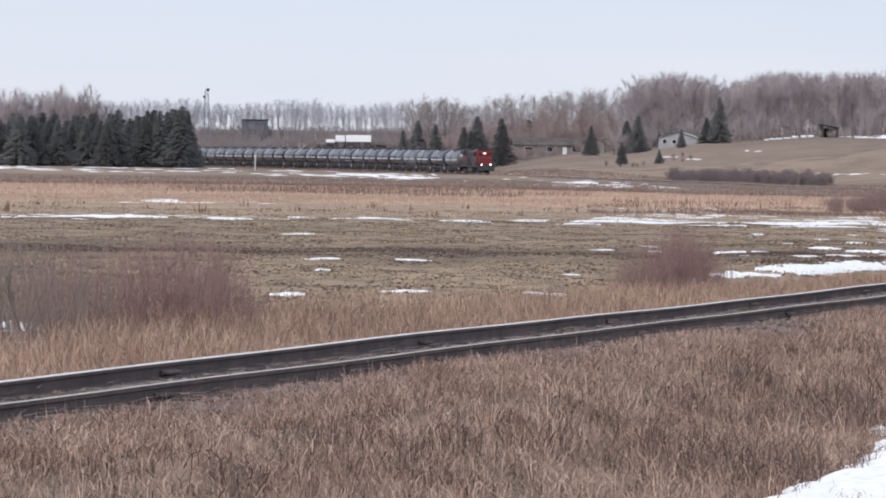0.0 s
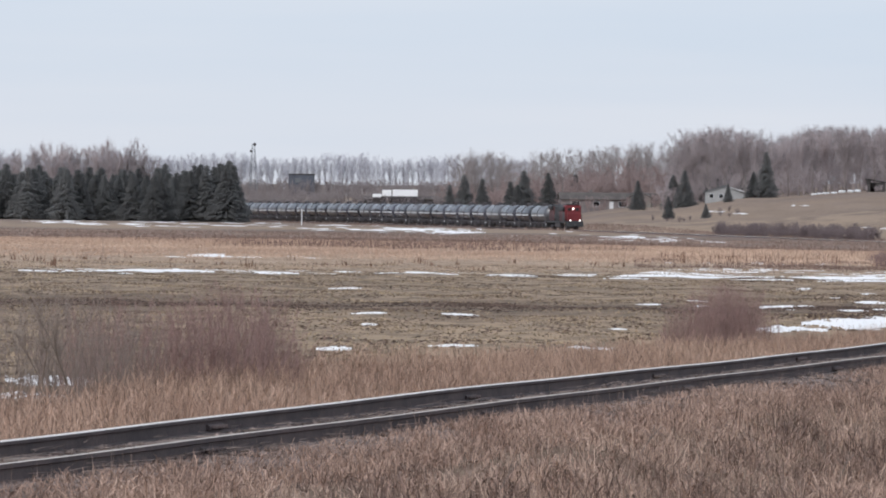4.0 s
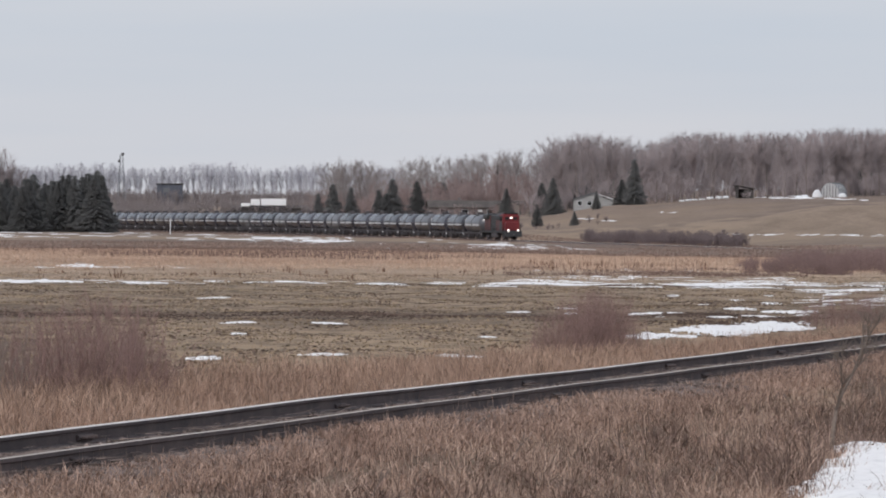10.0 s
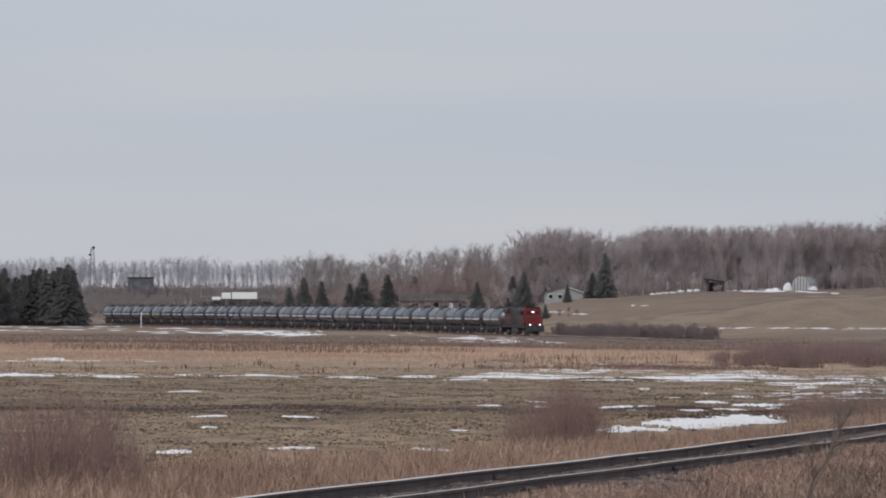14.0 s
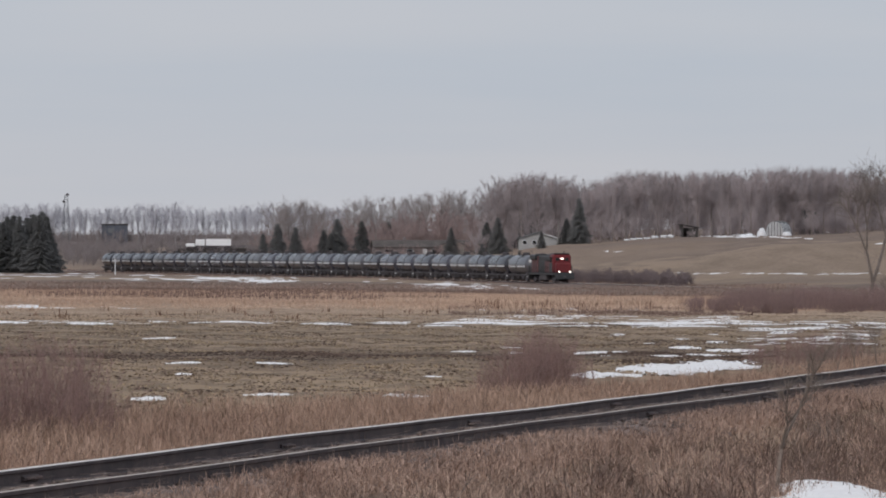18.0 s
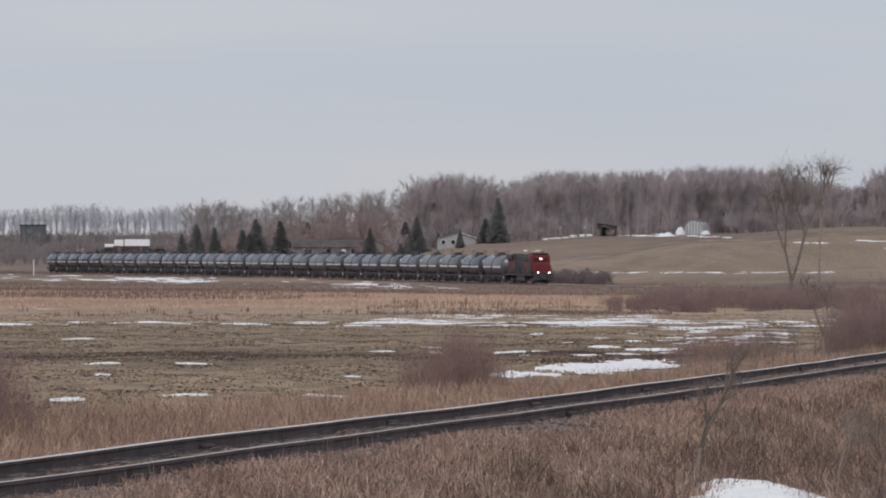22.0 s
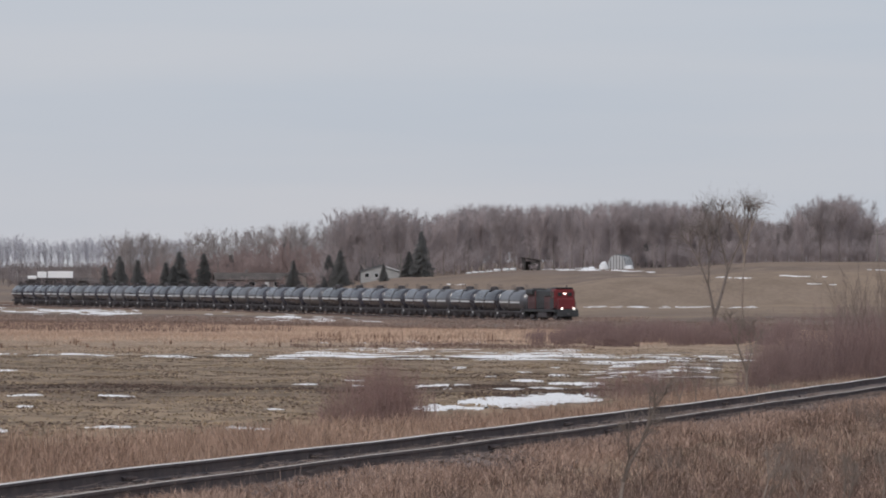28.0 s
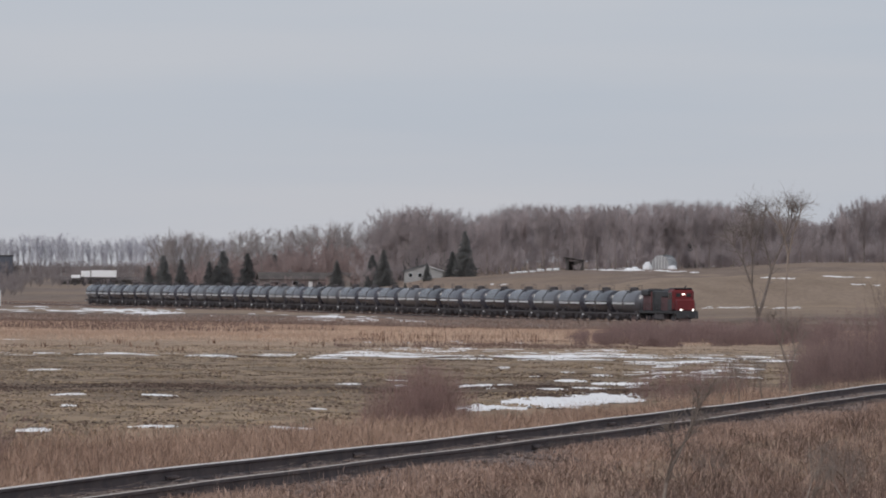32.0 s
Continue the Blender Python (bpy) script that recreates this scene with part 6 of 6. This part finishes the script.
def build_places():
    gable_house("house", 832, 1560, 23, 9, 2.5, 1.5, M_BRICK, M_ROOF, "long low brick bungalow with a brown shingle roof", 4, [(-8, 0.8, 2, 1.3), (-3, 0.8, 1.6, 1.3), (3.4, 0.8, 2.2, 1.3), (8, 0.8, 1.4, 1.2)], 0.6, -4, sink=spot(832, 1560)[2] + 4.0 - height(386, 1560))
    gable_house("garage", 890, 1540, 6, 5.4, 2.3, 1.2, M_TAN, M_ROOF, "small tan garage with a dark gabled roof", 86, [(-1, 0.9, 1.2, 1.0)], sink=spot(890, 1540)[2] + 3.5 - height(384, 1540))
    house = gable_house("house", 1039, 1425, 8, 8.6, 2.1, 1.3, M_SIDING, M_STEEL, "white-sided house with a pale gabled roof on the hill", 90, [(-2, 0.8, 1.2, 1.1), (2, 0.8, 1.2, 1.1)], 0, sink=spot(1039, 1425)[2] + 3.4 - height(371, 1425))
    for y in (3.0, 0.9):
        win = part("window", boxes((-4.06, -4.0, y - 0.5, y + 0.5, 0.75, 1.75), bevel=0.01), M_WHITE, house)
        part("pane", boxes((-4.09, -4.065, y - 0.42, y + 0.42, 0.83, 1.67)), M_GLASS, win)
    part("fascia", boxes((-4.5, -4.42, -4.75, 0.0, 1.95, 2.1)), M_WHITE, house, "pale gable edge").matrix_basis = pose(0, -0.1, 1.35, 17)
    # open-fronted shed, its roof falling to one side
    x, y, z = spot(1306, 1408)
    shed = new("shed")
    tagged(shed, "dark weathered board shed with a lean-to roof", "shed")
    shed.matrix_basis = pose(x, y, z - 0.1, 0, 0, 12)
    for name, dims in (("side_wall", (-1.7, -1.58, -1.4, 1.4, -0.5, 2.75)), ("side_wall", (1.58, 1.7, -1.4, 1.4, -0.5, 2.15)), ("back_wall", (-1.58, 1.58, 1.28, 1.4, -0.5, 2.1)), ("front_wall", (-0.4, 1.58, -1.4, -1.3, -0.5, 2.1))):
        part(name, boxes(dims, bevel=0.01), M_BARN, shed)
    part("roof", boxes((-2.05, 2.05, -1.75, 1.75, -0.07, 0.07), bevel=0.02), M_BARN, shed).matrix_basis = pose(0, 0, 2.52, 0, 9.5, 0)
    # a car parked by the garage
    x, y, z = spot(945, 1500)
    car = new("parked_car")
    tagged(car, "pale parked car beside the garage, half hidden", "car")
    car.matrix_basis = pose(x, y, z - 0.02, 0, 0, 8)
    part("body", boxes((-2.2, 2.2, -0.85, 0.85, 0.3, 0.9), bevel=0.12), M_TARP, car)
    part("cabin", boxes((-1.3, 1.2, -0.75, 0.75, 0.88, 1.42), bevel=0.18), M_TARP, car)
    for side in (-1, 1):
        for x0, x1 in ((-1.0, -0.1), (0.05, 0.9)):
            part("side_window", boxes((x0, x1, side * 0.76 - 0.012, side * 0.76 + 0.012, 0.98, 1.28), bevel=0.005), M_GLASS, car)
        for wx in (-1.4, 1.4):
            part("wheel", cyl(bmesh.new(), (wx, side * 0.87, 0.32), (wx, side * 0.65, 0.32), 0.32, seg=16), M_FRAME, car)
    gable_house("barn", 470, 2060, 26, 9, 1.6, 0.9, M_BARN, M_ROOF, "long low dark farm building", 3, sink=0.4)
    # slate-coloured block
    x, y, z = spot(290, 2380)
    tower = new("grain_store")
    tagged(tower, "square slate-coloured grain store behind the hedge", "building")
    tower.matrix_basis = pose(x, y, z, 0, 0, 12)
    top = height(357, 2380) - z
    part("wall", boxes((-4.1, 4.1, -4, 4, -1, top - 0.4), bevel=0.05), M_SLATE, tower)
    part("roof", boxes((-4.4, 4.4, -4.3, 4.3, top - 0.4, top), bevel=0.08), M_BARN, tower)
    part("panel", boxes((-3.2, -1.0, -4.06, -3.99, top - 3.2, top - 1.6)), M_STEEL, tower, "pale panel on the wall")
    for k in range(4):
        part("pilaster", boxes((-4.0 + k * 2.6, -3.85 + k * 2.6, -4.09, -3.98, -0.5, top - 0.45)), M_STEEL, tower)
    # white trailer by the long barn
    x, y, z = spot(465, 2020)
    tr = new("semi_trailer")
    tagged(tr, "long white box trailer with a short white box before it", "trailer")
    zb, zt = height(395, 2020), height(383, 2020)
    tr.matrix_basis = pose(x, y, zb, 0, 0, 2)
    hh = zt - zb
    part("box", boxes((-2.4, 5.4, -1.25, 1.25, 0, hh), bevel=0.04), M_TRAILER, tr)
    part("front_box", boxes((-5.6, -2.75, -1.2, 1.2, 0, hh * 0.93), bevel=0.05), M_TRAILER, tr)
    part("hood", boxes((-8.6, -5.8, -1.1, 1.1, -0.4, hh * 0.32), bevel=0.15), M_TRAILER, tr)
    part("chassis", boxes((-8.4, 5.3, -1.0, 1.0, -0.9, -0.02), bevel=0.04), M_FRAME, tr)
    zg = gz(x, y) - zb
    for wx in (-7.5, -4.4, 2.9, 4.2):
        bm = bmesh.new()
        cyl(bm, (wx, -1.15, zg + 0.5), (wx, 1.15, zg + 0.5), 0.5, seg=16)
        part("wheel", bm, M_FRAME, tr)
    for wx in (-4.8, 0.0, 3.5):
        part("support", boxes((wx - 0.3, wx + 0.3, -0.8, 0.8, zg, -0.8)), M_FRAME, tr)
    # lattice tower with two heads
    x, y, z = spot(204, 2250)
    top = height(303, 2250) - z
    lt = new("lattice_tower")
    tagged(lt, "tall steel lattice tower with two dark heads on top", "tower")
    lt.matrix_basis = pose(x, y, z, 0, 0, 20)
    foot, head = 1.5, 0.42
    for sx in (-1, 1):
        for sy in (-1, 1):
            part("leg", cyl(bmesh.new(), (sx * foot, sy * foot, -0.3), (sx * head, sy * head, top - 0.5), 0.09, 0.06, 6), M_STEEL, lt)
    bm = bmesh.new()
    n = 9
    for k in range(n):
        za, zc = top * k / n, top * (k + 1) / n - 0.5 * (k == n - 1)
        ra, rc = foot + (head - foot) * k / n, foot + (head - foot) * (k + 1) / n
        for s in (-1, 1):
            cyl(bm, (-ra, s * ra, za), (rc, s * rc, zc), 0.035, seg=4)
            cyl(bm, (s * ra, -ra, za), (s * rc, rc, zc), 0.035, seg=4)
            cyl(bm, (-rc, s * rc, zc), (rc, s * rc, zc), 0.03, seg=4)
    part("brace", bm, M_STEEL, lt)
    for px, pz, r in ((0.4, top - 0.5, 0.55), (-0.9, top - 2.9, 0.45)):
        bm = bmesh.new()
        cyl(bm, (px, -0.3, pz), (px, 0.3, pz), r, r * 0.85, 14)
        part("drum", bm, M_FRAME, lt, "dark round head")
    # sheeted dome and heaps
    x, y, z = spot(1465, 1395)
    dome = new("greenhouse")
    tagged(dome, "small hoop greenhouse with grey hoops under white sheeting", "greenhouse")
    dome.matrix_basis = pose(x, y, z, 0, 0, 66) @ Matrix.Scale(0.9, 4)
    bm = bmesh.new()
    seg = 14
    rings = []
    for i in range(7):
        xx = -2.7 + 5.4 * i / 6
        rings.append([bm.verts.new((xx, -2.3 * math.cos(math.pi * k / seg), 3.4 * math.sin(math.pi * k / seg) ** 0.8 - 0.1)) for k in range(seg + 1)])
    for a, c in zip(rings, rings[1:]):
        for k in range(seg):
            bm.faces.new((a[k], a[k + 1], c[k + 1], c[k])).smooth = True
    bm.faces.new(rings[0])
    bm.faces.new(rings[-1][::-1])
    bmesh.ops.recalc_face_normals(bm, faces=bm.faces)
    part("cover", bm, M_SHEET, dome)
    for i in range(7):
        bm = bmesh.new()
        xx = -2.7 + 5.4 * i / 6
        for k in range(seg):
            f = lambda kk: (xx, -2.34 * math.cos(math.pi * kk / seg), 3.45 * math.sin(math.pi * kk / seg) ** 0.8 - 0.1)
            cyl(bm, f(k), f(k + 1), 0.06, seg=6)
        part("rib", bm, M_STEEL, dome, "grey hoop")
    for k in range(5):
        yy = -1.5 + 0.75 * k
        part("stud", boxes((-2.79, -2.72, yy - 0.06, yy + 0.06, -0.1, 3.2 * math.cos(yy / 2.3 * 1.35) + 0.1)), M_FRAME, dome, "dark upright in the end wall")
    for b, w, h in ((1435, 1.0, 1.7), (1413, 0.9, 0.6), (1402, 0.8, 0.5), (1480, 1.0, 0.9)):
        x, y, z = spot(b, 1392)
        bm = bmesh.new()
        bmesh.ops.create_icosphere(bm, subdivisions=3, radius=1.0)
        for v in bm.verts:
            k = 1 + 0.22 * noise.noise(v.co * 2.0 + Vector((b, 0, 0)))
            v.co = Vector((v.co.x * w * k, v.co.y * w * 0.8, max(-0.1, v.co.z * h * k)))
        hp = part("tarpaulin", bm, M_TARP)
        tagged(hp, "white tarpaulin drawn over stored goods", "tarpaulin")
        hp.matrix_basis = pose(x, y, z)
    for k, b in enumerate((1196, 1207, 1218, 1232, 1246, 1262, 1274)):
        x, y, z = spot(b, 1398)
        bl = part("bale", boxes((-0.62, 0.62, -0.6, 0.6, 0, 0.6 if k > 3 else 0.4), bevel=0.15), M_TARP)
        tagged(bl, "white wrapped round-edged bale in a row", "bale", "bales before the wood")
        bl.matrix_basis = pose(x, y, z, 0, 0, k * 13)
    # snow on the hill
    for k, (b0, b1, y0, y1, th) in enumerate([(1448, 1522, 377, 381, 0.3), (1380, 1440, 374, 375, 0.2), (1495, 1570, 368, 369, 0.2), (1240, 1420, 376, 377.4, 0.2),
                                              (1160, 1190, 403, 405, 0.1), (1640, 1690, 389, 391, 0.15), (1755, 1830, 386, 388, 0.15), (1800, 1850, 400, 402, 0.1),
                                              (1000, 1040, 415.5, 416.5, 0.1), (1050, 1075, 418, 419, 0.1), (1900, 1960, 374, 376, 0.2)]):
        for q in range(5):
            w, c = (b1 - b0) * SNOW_RNG.uniform(0.15, 0.5), SNOW_RNG.uniform(b0, b1)
            y = y0 + (y1 - y0) * (c - b0) / (b1 - b0) + SNOW_RNG.uniform(-0.6, 0.6)
            snow_patch(c - w / 2, c + w / 2, y - 0.5, y + 0.5, 140 + 5 * k + q, th * 0.3, 1.6, (40, 10), loose=True)
    rng = random.Random(31)
    for k in range(44):
        b, w = rng.uniform(1270, 1700), rng.uniform(10, 34)
        y = 442 + rng.uniform(-1, 1.5)
        snow_patch(b - w / 2, b + w / 2, y - 0.3, y + 0.3, 270 + k, 0.04, 1.3, (30, 8), loose=True)
    sv, st = join(*SCRAPS)
    scraps = new("snow_streaks", raw_mesh("snow_streaks", sv, st, M_SNOW, True))
    tagged(scraps, "thin broken streaks of melting snow on field and hill", "snow", kind="stuff")
    # posts and poles
    for b, y0, d, r, arm in ((752, 368, 1560, 0.13, 0), (815, 350, 1600, 0.13, 0), (1075, 350, 1420, 0.13, 0), (1921, 302, 1380, 0.16, 1)):
        x, y, z = spot(b, d)
        top = height(y0, d) - z
        pl = new("utility_pole")
        tagged(pl, "weathered grey wooden pole", "pole", "utility poles")
        pl.matrix_basis = pose(x, y, z)
        bm = bmesh.new()
        cyl(bm, (0, 0, -0.5), (0, 0, top), r, r * 0.7, 10)
        part("shaft", bm, M_POLE, pl)
        if arm:
            part("crossarm", boxes((-1.3, 1.3, -0.06, 0.06, top - 1.3, top - 1.15), bevel=0.01), M_POLE, pl)
            part("crossarm", boxes((-0.9, 0.9, -0.06, 0.06, top - 0.5, top - 0.38), bevel=0.01), M_POLE, pl)
            for xx in (-1.2, -0.6, 0.6, 1.2):
                part("insulator", cyl(bmesh.new(), (xx, 0, top - 1.16), (xx, 0, top - 0.95), 0.05, seg=6), M_GREY, pl)
        else:
            part("cap", boxes((-r, r, -r, r, top - 0.02, top + 0.06), bevel=0.02), M_STEEL, pl)
    x, y, z = spot(291, 1330)
    mp = part("marker_post", boxes((-0.1, 0.1, -0.1, 0.1, -0.3, height(419, 1330) - z), bevel=0.03), M_TARP)
    tagged(mp, "white painted marker post by the line", "post")
    mp.matrix_basis = pose(x, y, z)


build_places()


# ---- the train's run ----
def motions():
    times = [0, 4, 8, 12, 16, 20, 24, 28, 32]
    for k, thing in enumerate([LOCO] + CARS):
        s0 = -11.7 if k == 0 else CAR * (k - 0.5)
        walk(thing, [(t, train_pose(s0 + SPEED * (32 - t))) for t in times])


motions()
